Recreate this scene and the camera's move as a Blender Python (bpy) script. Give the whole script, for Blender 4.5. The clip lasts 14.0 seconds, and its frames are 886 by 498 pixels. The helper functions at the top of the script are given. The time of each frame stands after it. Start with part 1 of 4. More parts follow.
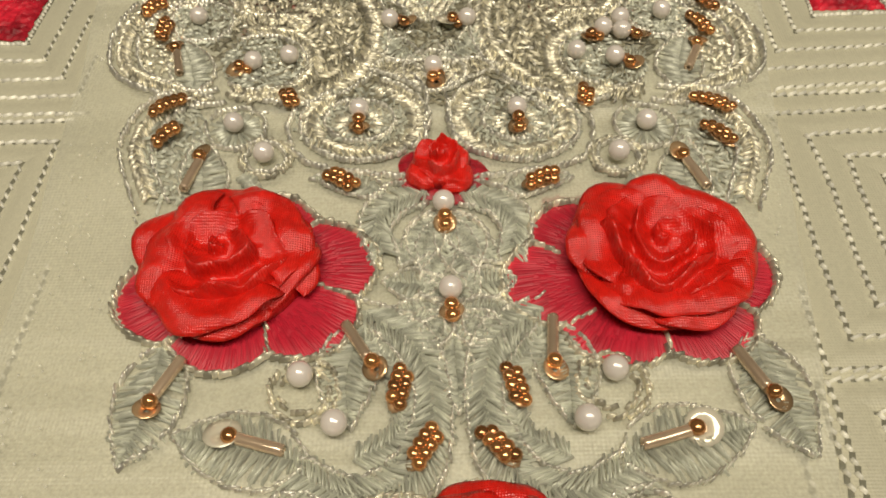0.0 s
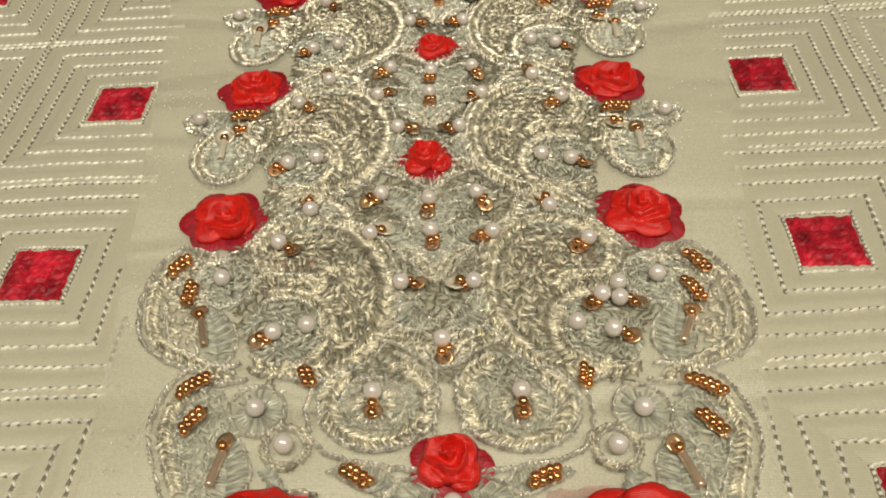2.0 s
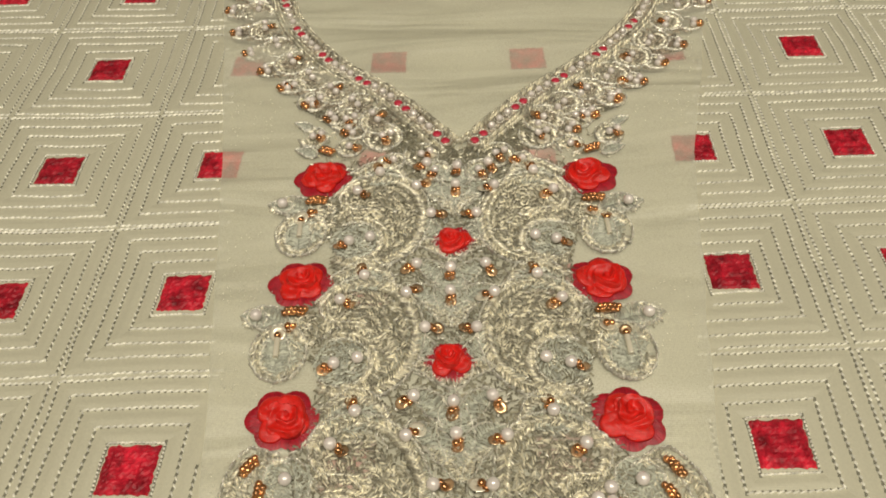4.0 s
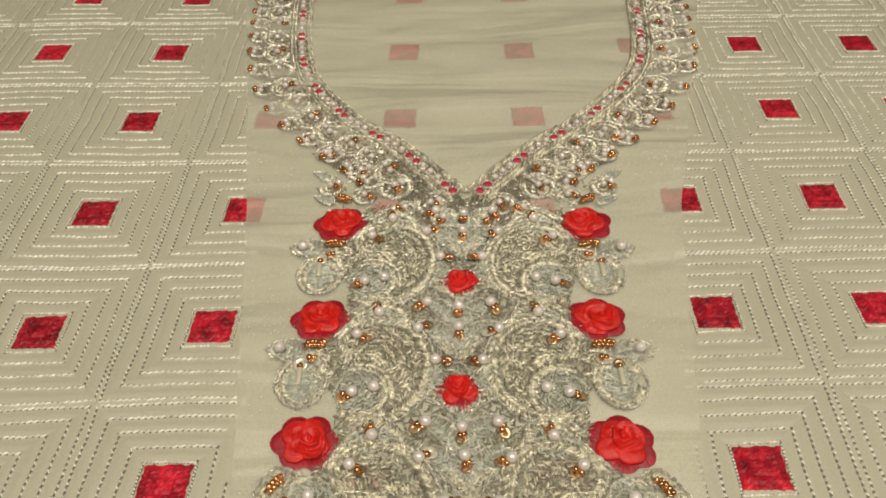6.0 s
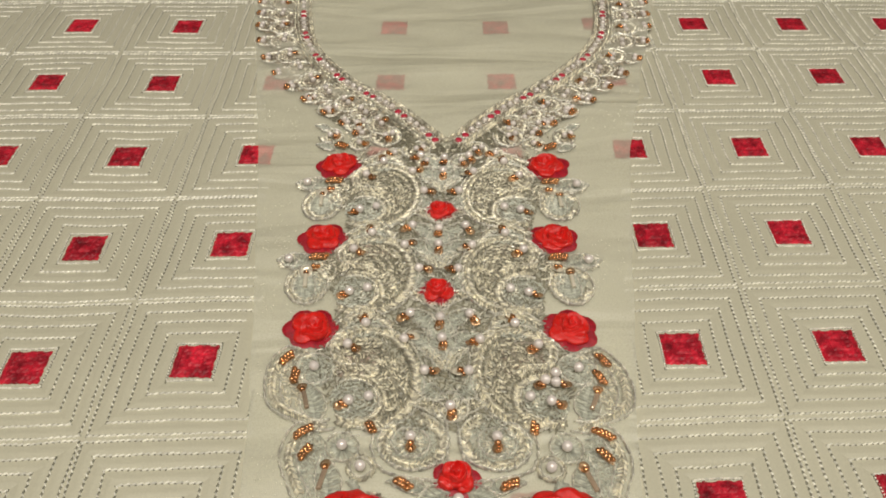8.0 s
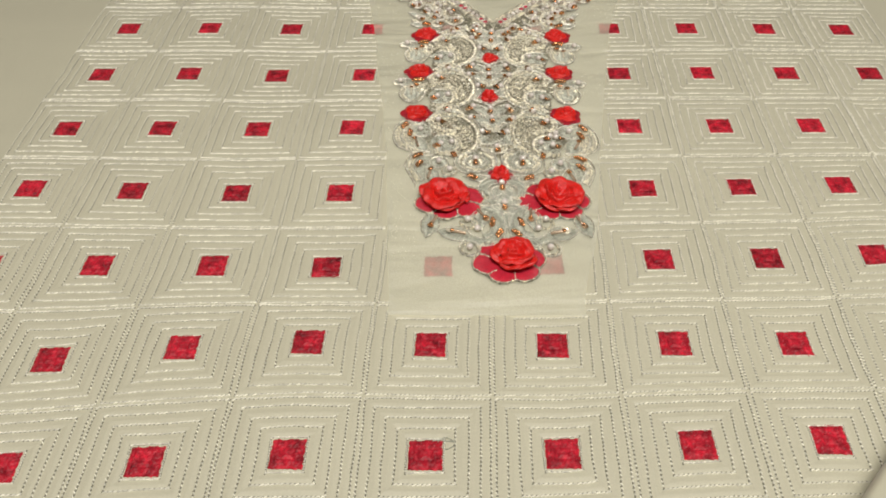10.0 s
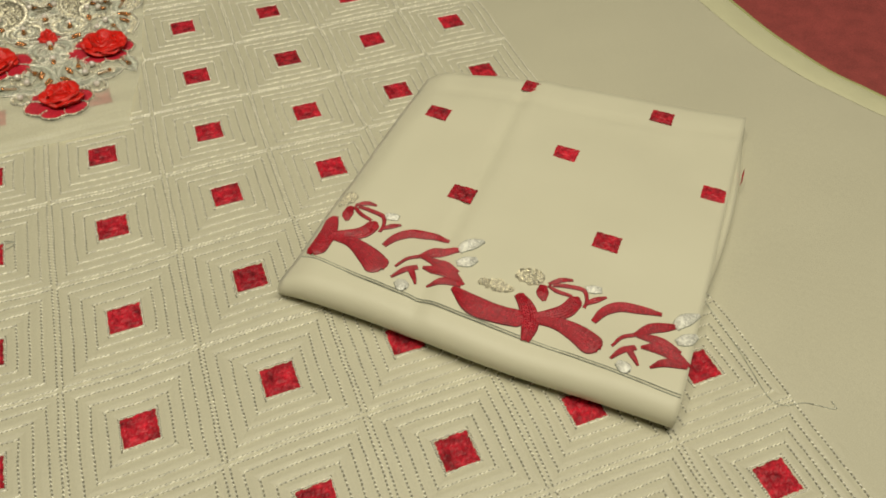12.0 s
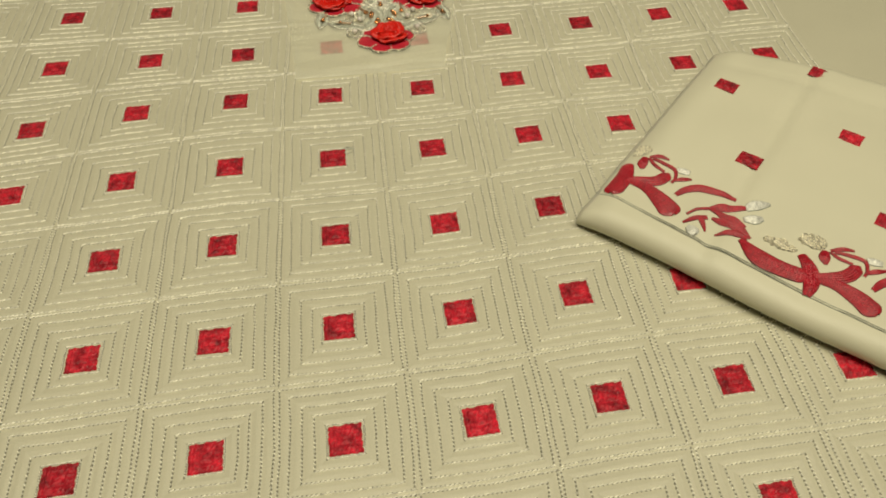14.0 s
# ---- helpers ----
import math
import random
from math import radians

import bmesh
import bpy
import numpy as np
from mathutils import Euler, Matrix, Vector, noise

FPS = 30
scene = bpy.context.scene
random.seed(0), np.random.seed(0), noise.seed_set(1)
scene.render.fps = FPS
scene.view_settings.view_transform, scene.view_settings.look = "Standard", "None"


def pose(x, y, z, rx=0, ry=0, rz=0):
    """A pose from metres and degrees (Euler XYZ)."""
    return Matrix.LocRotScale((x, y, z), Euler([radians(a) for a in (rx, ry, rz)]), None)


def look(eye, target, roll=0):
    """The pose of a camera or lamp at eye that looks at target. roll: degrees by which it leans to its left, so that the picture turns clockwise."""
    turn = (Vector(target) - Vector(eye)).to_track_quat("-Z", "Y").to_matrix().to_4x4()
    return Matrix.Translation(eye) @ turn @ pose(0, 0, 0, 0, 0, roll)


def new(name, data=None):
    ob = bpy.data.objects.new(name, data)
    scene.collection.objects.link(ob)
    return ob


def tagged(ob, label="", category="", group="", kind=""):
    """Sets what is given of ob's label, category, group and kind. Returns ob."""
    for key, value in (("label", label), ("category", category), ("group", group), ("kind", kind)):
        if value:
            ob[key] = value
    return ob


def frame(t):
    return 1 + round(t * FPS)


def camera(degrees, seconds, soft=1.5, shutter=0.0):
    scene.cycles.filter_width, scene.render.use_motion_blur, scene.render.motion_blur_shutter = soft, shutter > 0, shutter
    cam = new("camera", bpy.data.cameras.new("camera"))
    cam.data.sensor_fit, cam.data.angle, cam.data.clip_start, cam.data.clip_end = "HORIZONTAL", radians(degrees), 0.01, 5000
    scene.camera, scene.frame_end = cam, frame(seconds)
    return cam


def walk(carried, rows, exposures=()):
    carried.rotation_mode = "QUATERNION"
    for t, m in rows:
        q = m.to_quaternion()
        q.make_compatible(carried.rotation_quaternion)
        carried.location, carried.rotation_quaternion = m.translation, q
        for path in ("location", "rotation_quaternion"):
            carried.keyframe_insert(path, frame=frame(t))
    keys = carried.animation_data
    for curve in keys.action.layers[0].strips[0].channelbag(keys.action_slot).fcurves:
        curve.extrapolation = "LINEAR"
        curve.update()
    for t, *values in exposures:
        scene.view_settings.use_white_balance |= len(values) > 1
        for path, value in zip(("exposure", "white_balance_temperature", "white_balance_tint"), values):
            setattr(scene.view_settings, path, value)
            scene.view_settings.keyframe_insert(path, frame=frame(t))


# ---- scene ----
cam = camera(57.9, 14.0, 1.8)
# eye and target in tenths of a metre
PATH = [
    (0, (0.106, -0.29, 1.023), (0.06, 0.956, -0.541), -2.8),
    (0.5, (0.091, -0.201, 1.133), (0.045, 1.068, -0.411), -2.6),
    (1, (0.094, -0.125, 1.229), (0.042, 1.169, -0.295), -2.8),
    (1.5, (0.119, -0.061, 1.294), (0.054, 1.246, -0.218), -3.5),
    (2, (0.124, 0.001, 1.384), (0.053, 1.324, -0.115), -4.0),
    (2.5, (0.117, 0.054, 1.568), (0.021, 1.394, 0.085), -5.0),
    (3, (0.073, 0.118, 1.661), (-0.001, 1.476, 0.195), -4.0),
    (3.5, (0.08, 0.156, 1.753), (0.051, 1.493, 0.265), -3.02),
    (4, (0.057, 0.139, 2.022), (0.015, 1.481, 0.539), -2.94),
    (4.2, (0.053, 0.111, 2.055), (0.017, 1.484, 0.602), -2.06),
    (6.3, (-0.001, -0.11, 2.175), (-0.014, 1.335, 0.792), -1.3),
    (6.5, (0.015, -0.157, 2.164), (0.016, 1.294, 0.788), -0.8),
    (7, (0.017, -0.271, 2.206), (0.029, 1.166, 0.816), -0.8),
    (7.2, (0.034, -0.329, 2.239), (0.043, 1.109, 0.849), -1.0),
    (9.3, (-0.084, -2.033, 2.936), (-0.076, -0.572, 1.571), 0.9),
    (9.5, (-0.15, -2.365, 3.137), (-0.153, -0.914, 1.761), -0.0),
    (10, (-0.163, -3.055, 3.119), (-0.207, -1.64, 1.707), -0.8),
    (10.5, (-0.221, -3.549, 3.189), (-0.243, -2.169, 1.742), -2.0),
    (11, (-0.078, -4.135, 3.181), (0.011, -2.771, 1.721), -2.1),
    (11.5, (0.377, -4.38, 3.04), (0.675, -3.062, 1.566), 0.8),
    (12, (0.774, -4.488, 3.017), (1.299, -3.233, 1.551), 2.5),
    (12.5, (0.666, -4.501, 2.984), (1.179, -3.243, 1.517), 3.0),
    (13, (0.524, -4.535, 2.986), (0.975, -3.25, 1.52), 2.6),
    (13.5, (0.301, -4.62, 3.017), (0.656, -3.307, 1.55), 1.5),
    (14, (-0.086, -4.853, 3.21), (0.072, -3.532, 1.716), -0.3),
]
walk(cam, [(t, look(Vector(eye) * 0.1, Vector(target) * 0.1, roll)) for t, eye, target, roll in PATH],
     exposures=[(0, -0.03, 6800, 10), (1.5, -0.02, 6800, 10), (2.5, 0.02, 6450, 10), (3.3, 0.03, 6600, 10), (4, 0.05, 6550, 10), (7.2, 0.02, 6350, 12), (9.3, 0.17, 5980, 14), (10.2, 0.2, 6020, 13), (11.0, 0.2, 6250, 11), (11.5, -0.04, 6400, 10), (12.3, -0.09, 6900, 3), (14, -0.06, 7100, 3)])

# ---- light ----
world = bpy.data.worlds.new("world")
scene.world = world
world.use_nodes = True
world.node_tree.nodes["Background"].inputs[0].default_value = (1.0, 0.9, 0.72, 1)
world.node_tree.nodes["Background"].inputs[1].default_value = 0.3


def area_lamp(name, eye, target, sx, sy, power, colour):
    data = bpy.data.lights.new(name, "AREA")
    data.shape, data.size, data.size_y, data.energy, data.color = "RECTANGLE", sx, sy, power, colour
    ob = new(name, data)
    ob.matrix_world = look(eye, target)
    return ob


area_lamp("ceiling_lamp_light", (0.0, -0.35, 1.62), (0.05, 0.0, 0), 1.15, 0.3, 24.0, (1.0, 0.92, 0.78))
# added fill lamp without a fixture, lifts the right side of the cloth
area_lamp("ceiling_lamp_light", (0.95, -0.5, 1.62), (0.1, 0.1, 0), 0.5, 0.5, 6.5, (1.0, 0.93, 0.82))


# ---- materials ----
def material(name, base, rough=0.6, metal=0.0, vary=0.15, scale=60.0, bump=0.0, bump_scale=900.0, sheen=0.0,
             coat=0.0, per_island=0.0, per_object=0.0, fine=0.0, fine_scale=1500.0, spec=0.5, placed=False):
    m = bpy.data.materials.new(name)
    m.use_nodes = True
    nt = m.node_tree
    b = nt.nodes["Principled BSDF"]
    b.inputs["Roughness"].default_value = rough
    b.inputs["Metallic"].default_value = metal
    b.inputs["Specular IOR Level"].default_value = spec
    b.inputs["Sheen Weight"].default_value = sheen
    b.inputs["Sheen Roughness"].default_value = 0.4
    b.inputs["Coat Weight"].default_value = coat
    b.inputs["Coat Roughness"].default_value = 0.16
    tc = nt.nodes.new("ShaderNodeNewGeometry" if placed else "ShaderNodeTexCoord")
    at = tc.outputs["Position" if placed else "Object"]

    def noise_node(s, d=3.0):
        n = nt.nodes.new("ShaderNodeTexNoise")
        n.inputs["Scale"].default_value, n.inputs["Detail"].default_value = s, d
        nt.links.new(at, n.inputs["Vector"])
        return n.outputs["Fac"]

    def math_node(op, a, c):
        n = nt.nodes.new("ShaderNodeMath")
        n.operation = op
        for i, v in enumerate((a, c)):
            if isinstance(v, (int, float)):
                n.inputs[i].default_value = v
            else:
                nt.links.new(v, n.inputs[i])
        return n.outputs[0]

    gain = math_node("ADD", math_node("MULTIPLY", noise_node(scale), 2 * vary), 1 - vary)
    if fine:
        gain = math_node("MULTIPLY", gain, math_node("ADD", math_node("MULTIPLY", noise_node(fine_scale, 1.0), 2 * fine), 1 - fine))
    if per_island:
        g = nt.nodes.new("ShaderNodeNewGeometry")
        gain = math_node("MULTIPLY", gain, math_node("ADD", math_node("MULTIPLY", g.outputs["Random Per Island"], 2 * per_island), 1 - per_island))
    if per_object:
        g = nt.nodes.new("ShaderNodeObjectInfo")
        gain = math_node("MULTIPLY", gain, math_node("ADD", math_node("MULTIPLY", g.outputs["Random"], 2 * per_object), 1 - per_object))
    mix = nt.nodes.new("ShaderNodeVectorMath")
    mix.operation = "SCALE"
    mix.inputs[0].default_value = base
    nt.links.new(gain, mix.inputs["Scale"])
    nt.links.new(mix.outputs[0], b.inputs["Base Color"])
    if bump:
        bp = nt.nodes.new("ShaderNodeBump")
        bp.inputs["Strength"].default_value, bp.inputs["Distance"].default_value = bump, 0.0004
        nt.links.new(noise_node(bump_scale, 2.0), bp.inputs["Height"])
        nt.links.new(bp.outputs[0], b.inputs["Normal"])
    return m


def weave(m, size, strength, distance=0.00015):
    """Adds a plain weave of crossing yarns to a material's relief."""
    nt = m.node_tree
    b = nt.nodes["Principled BSDF"]
    tc = nt.nodes.new("ShaderNodeTexCoord")
    total = None
    for axis in ("X", "Y"):
        w = nt.nodes.new("ShaderNodeTexWave")
        w.bands_direction = axis
        w.inputs["Scale"].default_value = 0.314 / size
        w.inputs["Distortion"].default_value = 0.6
        nt.links.new(tc.outputs["Object"], w.inputs["Vector"])
        if total is None:
            total = w.outputs["Fac"]
        else:
            s = nt.nodes.new("ShaderNodeMath")
            nt.links.new(total, s.inputs[0])
            nt.links.new(w.outputs["Fac"], s.inputs[1])
            total = s.outputs[0]
    bp = nt.nodes.new("ShaderNodeBump")
    bp.inputs["Strength"].default_value, bp.inputs["Distance"].default_value = strength, distance
    nt.links.new(total, bp.inputs["Height"])
    if b.inputs["Normal"].is_linked:
        nt.links.new(b.inputs["Normal"].links[0].from_socket, bp.inputs["Normal"])
    nt.links.new(bp.outputs[0], b.inputs["Normal"])
    return m


SILK = weave(material("sage_silk", (0.52, 0.50, 0.37), 0.46, vary=0.07, scale=9, bump=0.3, bump_scale=420, sheen=0.2, fine=0.1, fine_scale=1500), 0.0005, 0.25)
CREAM = weave(material("cream_satin", (0.63, 0.61, 0.455), 0.5, vary=0.04, scale=14, bump=0.1, bump_scale=200, sheen=0.2), 0.0004, 0.2)
ORGANZA = weave(material("sage_organza", (0.56, 0.55, 0.43), 0.38, vary=0.13, scale=25, bump=1.0, bump_scale=120, fine=0.3, fine_scale=1900), 0.0006, 0.3)
STITCH = material("pale_gold_thread", (0.80, 0.78, 0.66), 0.48, 0.15, vary=0.15, scale=40, per_island=0.25)
ZARI = material("silver_gold_metal_thread", (0.63, 0.595, 0.46), 0.37, 0.6, vary=0.2, scale=90, per_island=0.5)
DARK_ZARI = material("dull_gold_metal_thread", (0.55, 0.515, 0.385), 0.46, 0.4, vary=0.25, scale=90, per_island=0.65)
# shade in the gaps of the embroidery, put into a dark thread colour
GAP_SHADE = material("gap_shade_thread", (0.19, 0.175, 0.115), 0.55, 0.15, vary=0.3, scale=120, per_island=0.4)
# dark colour for needle holes and for the shade painted beside stitches
HOLE_SHADE = material("needle_hole_shade", (0.17, 0.165, 0.115), 0.6, vary=0.3, scale=60)
SAGE = material("sage_silk_thread", (0.46, 0.47, 0.38), 0.4, 0.25, vary=0.25, scale=320, per_island=0.3, sheen=0.3)
SILVER = material("grey_silver_thread", (0.74, 0.72, 0.62), 0.34, 0.7, vary=0.15, scale=120, per_island=0.3)
CRIMSON = material("crimson_embroidery_thread", (0.47, 0.011, 0.03), 0.45, 0.0, vary=0.3, scale=160, per_island=0.18, sheen=0.2)
DEEP_BASE = material("deep_crimson_flower_thread", (0.33, 0.006, 0.016), 0.45, 0.0, vary=0.3, scale=160, per_island=0.3)
PATCH = material("crimson_thread_patch", (0.39, 0.011, 0.024), 0.5, 0.0, vary=1.4, scale=190, bump=1.0, bump_scale=700, per_object=0.15, fine=0.6, fine_scale=620, spec=0.3, placed=True)
RED = material("scarlet_satin_ribbon", (0.67, 0.015, 0.009), 0.29, 0.0, vary=0.3, scale=260, bump=0.65, bump_scale=420, fine=0.3, fine_scale=900, spec=0.6)
weave(RED, 0.00036, 0.35)
PEARL = material("pearl", (0.80, 0.74, 0.67), 0.2, 0.15, vary=0.03, scale=200, coat=1.0, per_object=0.06)
COPPER = material("copper_lined_glass", (0.60, 0.28, 0.095), 0.15, 0.75, vary=0.2, scale=400, coat=0.8, per_object=0.35)
BUGLE = material("bronze_glass_tube", (0.62, 0.47, 0.32), 0.16, 0.55, vary=0.15, scale=300, coat=0.8, per_object=0.2)
SEQUIN = material("gold_sequin", (0.74, 0.5, 0.27), 0.22, 0.65, vary=0.15, scale=300, per_object=0.35)
PALE_SEQUIN = material("pale_gold_sequin", (0.86, 0.8, 0.62), 0.2, 0.3, vary=0.1, scale=300)
HEM = material("olive_selvedge", (0.36, 0.37, 0.16), 0.6, vary=0.15, scale=60, bump=0.3)
BROCADE = material("maroon_table_cloth", (0.27, 0.048, 0.043), 0.6, vary=0.35, scale=70, bump=0.6, bump_scale=400, fine=0.3, fine_scale=900, sheen=0.15)
# toned dark so that metal threads mirror little besides the lamps
PLASTER = material("plaster", (0.22, 0.2, 0.17), 0.8, vary=0.04, scale=3)
WOOD = material("dark_wood", (0.16, 0.09, 0.05), 0.5, vary=0.25, scale=12)

# the organza lies in soft wrinkles across the panel
_nt = ORGANZA.node_tree
_b = _nt.nodes["Principled BSDF"]
_tc, _mp, _nz, _bp = (_nt.nodes.new(k) for k in ("ShaderNodeTexCoord", "ShaderNodeMapping", "ShaderNodeTexNoise", "ShaderNodeBump"))
_mp.inputs["Scale"].default_value = (6, 30, 1)
_nz.inputs["Scale"].default_value, _nz.inputs["Detail"].default_value = 1.0, 2.5
_nz.inputs["Distortion"].default_value = 0.8
_bp.inputs["Strength"].default_value, _bp.inputs["Distance"].default_value = 1.0, 0.011
_nt.links.new(_tc.outputs["Object"], _mp.inputs["Vector"])
_nt.links.new(_mp.outputs[0], _nz.inputs["Vector"])
_nt.links.new(_nz.outputs["Fac"], _bp.inputs["Height"])
_nt.links.new(_b.inputs["Normal"].links[0].from_socket, _bp.inputs["Normal"])
_nt.links.new(_bp.outputs[0], _b.inputs["Normal"])
# the organza is half sheer
_nt = ORGANZA.node_tree
_out = [n for n in _nt.nodes if n.type == "OUTPUT_MATERIAL"][0]
_mx, _tr = _nt.nodes.new("ShaderNodeMixShader"), _nt.nodes.new("ShaderNodeBsdfTransparent")
_mx.inputs[0].default_value = 0.6
_nt.links.new(_tr.outputs[0], _mx.inputs[1])
_nt.links.new(_nt.nodes["Principled BSDF"].outputs[0], _mx.inputs[2])
_nt.links.new(_mx.outputs[0], _out.inputs[0])


# ---- mesh helpers ----
def mesh_ob(name, verts, faces, mat, parent=None, label="", smooth=False, kind=""):
    me = bpy.data.meshes.new(name)
    me.from_pydata([tuple(v) for v in verts], [], [tuple(f) for f in faces])
    me.materials.append(mat)
    if smooth:
        me.polygons.foreach_set("use_smooth", [True] * len(me.polygons))
    me.update()
    ob = new(name, me)
    if parent is not None:
        ob.parent = parent
    if label:
        ob["label"] = label
    if kind:
        ob["kind"] = kind
    return ob


def share(name, me, m, parent=None):
    """Another object on the same mesh."""
    ob = new(name, me)
    if parent is not None:
        ob.parent = parent
    ob.matrix_basis = m
    return ob


class Threads:
    """Collects single stitches: low ridges of thread between two places, in metres."""

    def __init__(self):
        self.a, self.b, self.w, self.h = [], [], [], []

    def add(self, p, q, w, h):
        self.a.append(p), self.b.append(q), self.w.append(w), self.h.append(h)

    def build(self, name, mat, parent, label="", kind="stuff"):
        if not self.a:
            return None
        a, b = np.array(self.a, float), np.array(self.b, float)
        w, h = np.array(self.w)[:, None], np.array(self.h)
        d = b - a
        d[:, 2] = 0
        ln = np.linalg.norm(d, axis=1)[:, None] + 1e-9
        d /= ln
        n = np.stack([-d[:, 1], d[:, 0], np.zeros(len(d))], 1) * w * 0.5
        up = np.zeros_like(a)
        up[:, 2] = h
        ins = d * np.minimum(ln * 0.14, w * 0.6)
        v = np.stack([a - n, a + n, b + n, b - n, a + ins - n * 0.45 + up, a + ins + n * 0.45 + up, b - ins + n * 0.45 + up, b - ins - n * 0.45 + up], 1).reshape(-1, 3)
        o = (np.arange(len(a)) * 8)[:, None, None]
        f = np.array([[4, 7, 6, 5], [0, 3, 7, 4], [1, 5, 6, 2], [0, 4, 5, 1], [3, 2, 6, 7]])[None] + o
        return mesh_ob(name, v.tolist(), f.reshape(-1, 4).tolist(), mat, parent, label, smooth=True, kind=kind)


def curve(knots, n=40):
    """A smooth line (Catmull-Rom) through the knots."""
    k = [np.array(p, float) for p in knots]
    k = [2 * k[0] - k[1]] + k + [2 * k[-1] - k[-2]]
    out, m = [], len(k) - 3
    for i in range(n + 1):
        s = min(i / n * m, m - 1e-6)
        j, f = int(s), s - int(s)
        p0, p1, p2, p3 = k[j:j + 4]
        out.append(0.5 * (2 * p1 + (p2 - p0) * f + (2 * p0 - 5 * p1 + 4 * p2 - p3) * f * f + (3 * p1 - p0 - 3 * p2 + p3) * f ** 3))
    return np.array(out)


def resample(pts, step):
    pts = np.array(pts, float)
    s = np.concatenate([[0], np.cumsum(np.linalg.norm(np.diff(pts, axis=0), axis=1))])
    n = max(2, int(round(s[-1] / step)))
    t = np.linspace(0, s[-1], n + 1)
    p = np.stack([np.interp(t, s, pts[:, i]) for i in range(2)], 1)
    d = np.gradient(p, axis=0)
    d /= np.linalg.norm(d, axis=1)[:, None] + 1e-9
    return p, d, np.stack([-d[:, 1], d[:, 0]], 1)


def arc(c, rx, ry, a0, a1, n=40):
    t = np.radians(np.linspace(a0, a1, n))
    return np.stack([c[0] + rx * np.cos(t), c[1] + ry * np.sin(t)], 1)


rnd = random.Random(7)


def lie(x, y):
    """Height of the laid cloth, in metres: it lies with faint waves."""
    return 0.001 * noise.noise((x * 9, y * 9, 0.3)) + 0.0007 * noise.noise((x * 6, y * 42, 2.3)) + 0.0003 * noise.noise((x * 31, y * 24, 1.7))


# ---- room ----
def box(name, lo, hi, mat, parent=None, kind="", label="", bevel=0.0):
    bm = bmesh.new()
    bmesh.ops.create_cube(bm, size=1)
    for v in bm.verts:
        v.co = [lo[i] + (v.co[i] + 0.5) * (hi[i] - lo[i]) for i in range(3)]
    if bevel:
        bmesh.ops.bevel(bm, geom=bm.edges[:], offset=bevel, segments=3, affect="EDGES", profile=0.5)
    me = bpy.data.meshes.new(name)
    bm.to_mesh(me)
    bm.free()
    me.materials.append(mat)
    ob = new(name, me)
    ob.parent = parent
    if label:
        ob["label"] = label
    if kind:
        ob["kind"] = kind
    return ob


box("floor", (-2.2, -2.2, -0.85), (2.2, 2.6, -0.77), WOOD, kind="structure", label="dark wooden floor of the room")
# unseen ceiling and walls, added to enclose the light and darken reflections
box("ceiling", (-2.2, -2.2, 1.75), (2.2, 2.6, 1.85), PLASTER, kind="structure", label="plain dark unseen ceiling added to close the room")
for nm, lo, hi in (("wall_west", (-2.3, -2.2, -0.77), (-2.2, 2.6, 1.75)), ("wall_east", (2.2, -2.2, -0.77), (2.3, 2.6, 1.75)),
                   ("wall_south", (-2.2, -2.3, -0.77), (2.2, -2.2, 1.75)), ("wall_north", (-2.2, 2.6, -0.77), (2.2, 2.7, 1.75))):
    box(nm, lo, hi, PLASTER, kind="structure", label="plain dark unseen wall added to close the room")

table = tagged(new("table"), "dark wooden table under a maroon cloth", "table")
box("tabletop", (-0.95, -0.95, -0.045), (0.95, 1.05, -0.0075), WOOD, table, bevel=0.004)
for sx in (-0.88, 0.88):
    for sy in (-0.88, 0.98):
        box("leg", (sx - 0.03, sy - 0.03, -0.77), (sx + 0.03, sy + 0.03, -0.045), WOOD, table, bevel=0.004)


def sheet(name, xs, ys, z_at, mat, parent=None, thick=0.0006, x_map=None):
    v, f = [], []
    for y in ys:
        for x in xs:
            X = x_map(x, y) if x_map else x
            v.append((X, y, z_at(X, y)))
    nx = len(xs)
    for j in range(len(ys) - 1):
        for i in range(nx - 1):
            a = j * nx + i
            f.append((a, a + 1, a + nx + 1, a + nx))
    ob = mesh_ob(name, v, f, mat, parent, smooth=True)
    if thick:
        md = ob.modifiers.new("thickness", "SOLIDIFY")
        md.thickness, md.offset = thick, -1
    return ob


tagged(sheet("table_cloth", np.linspace(-0.93, 0.93, 90), np.linspace(-0.93, 1.03, 90), lambda x, y: -0.0045 + 0.0012 * noise.noise((x * 6, y * 6, 4)), BROCADE, thick=0.001),
       "maroon patterned table cloth spread flat on the table", "table cloth")

# ---- the tunic cloth with its stitched squares ----
kurta = tagged(new("tunic"), "sage silk tunic front with crimson squares, laid flat", "tunic")


def hem_x(y):
    if y < -0.16:
        return 0.4994 - 0.45 * (y + 0.16)
    return 0.474 - 6.2 * y ** 3 if y < 0 else 0.474 - 0.1 * y * y - 0.25 * y ** 3


def cloth_x(x, y):
    return -0.6 + (x + 0.6) / 1.05 * (hem_x(y) + 0.6)


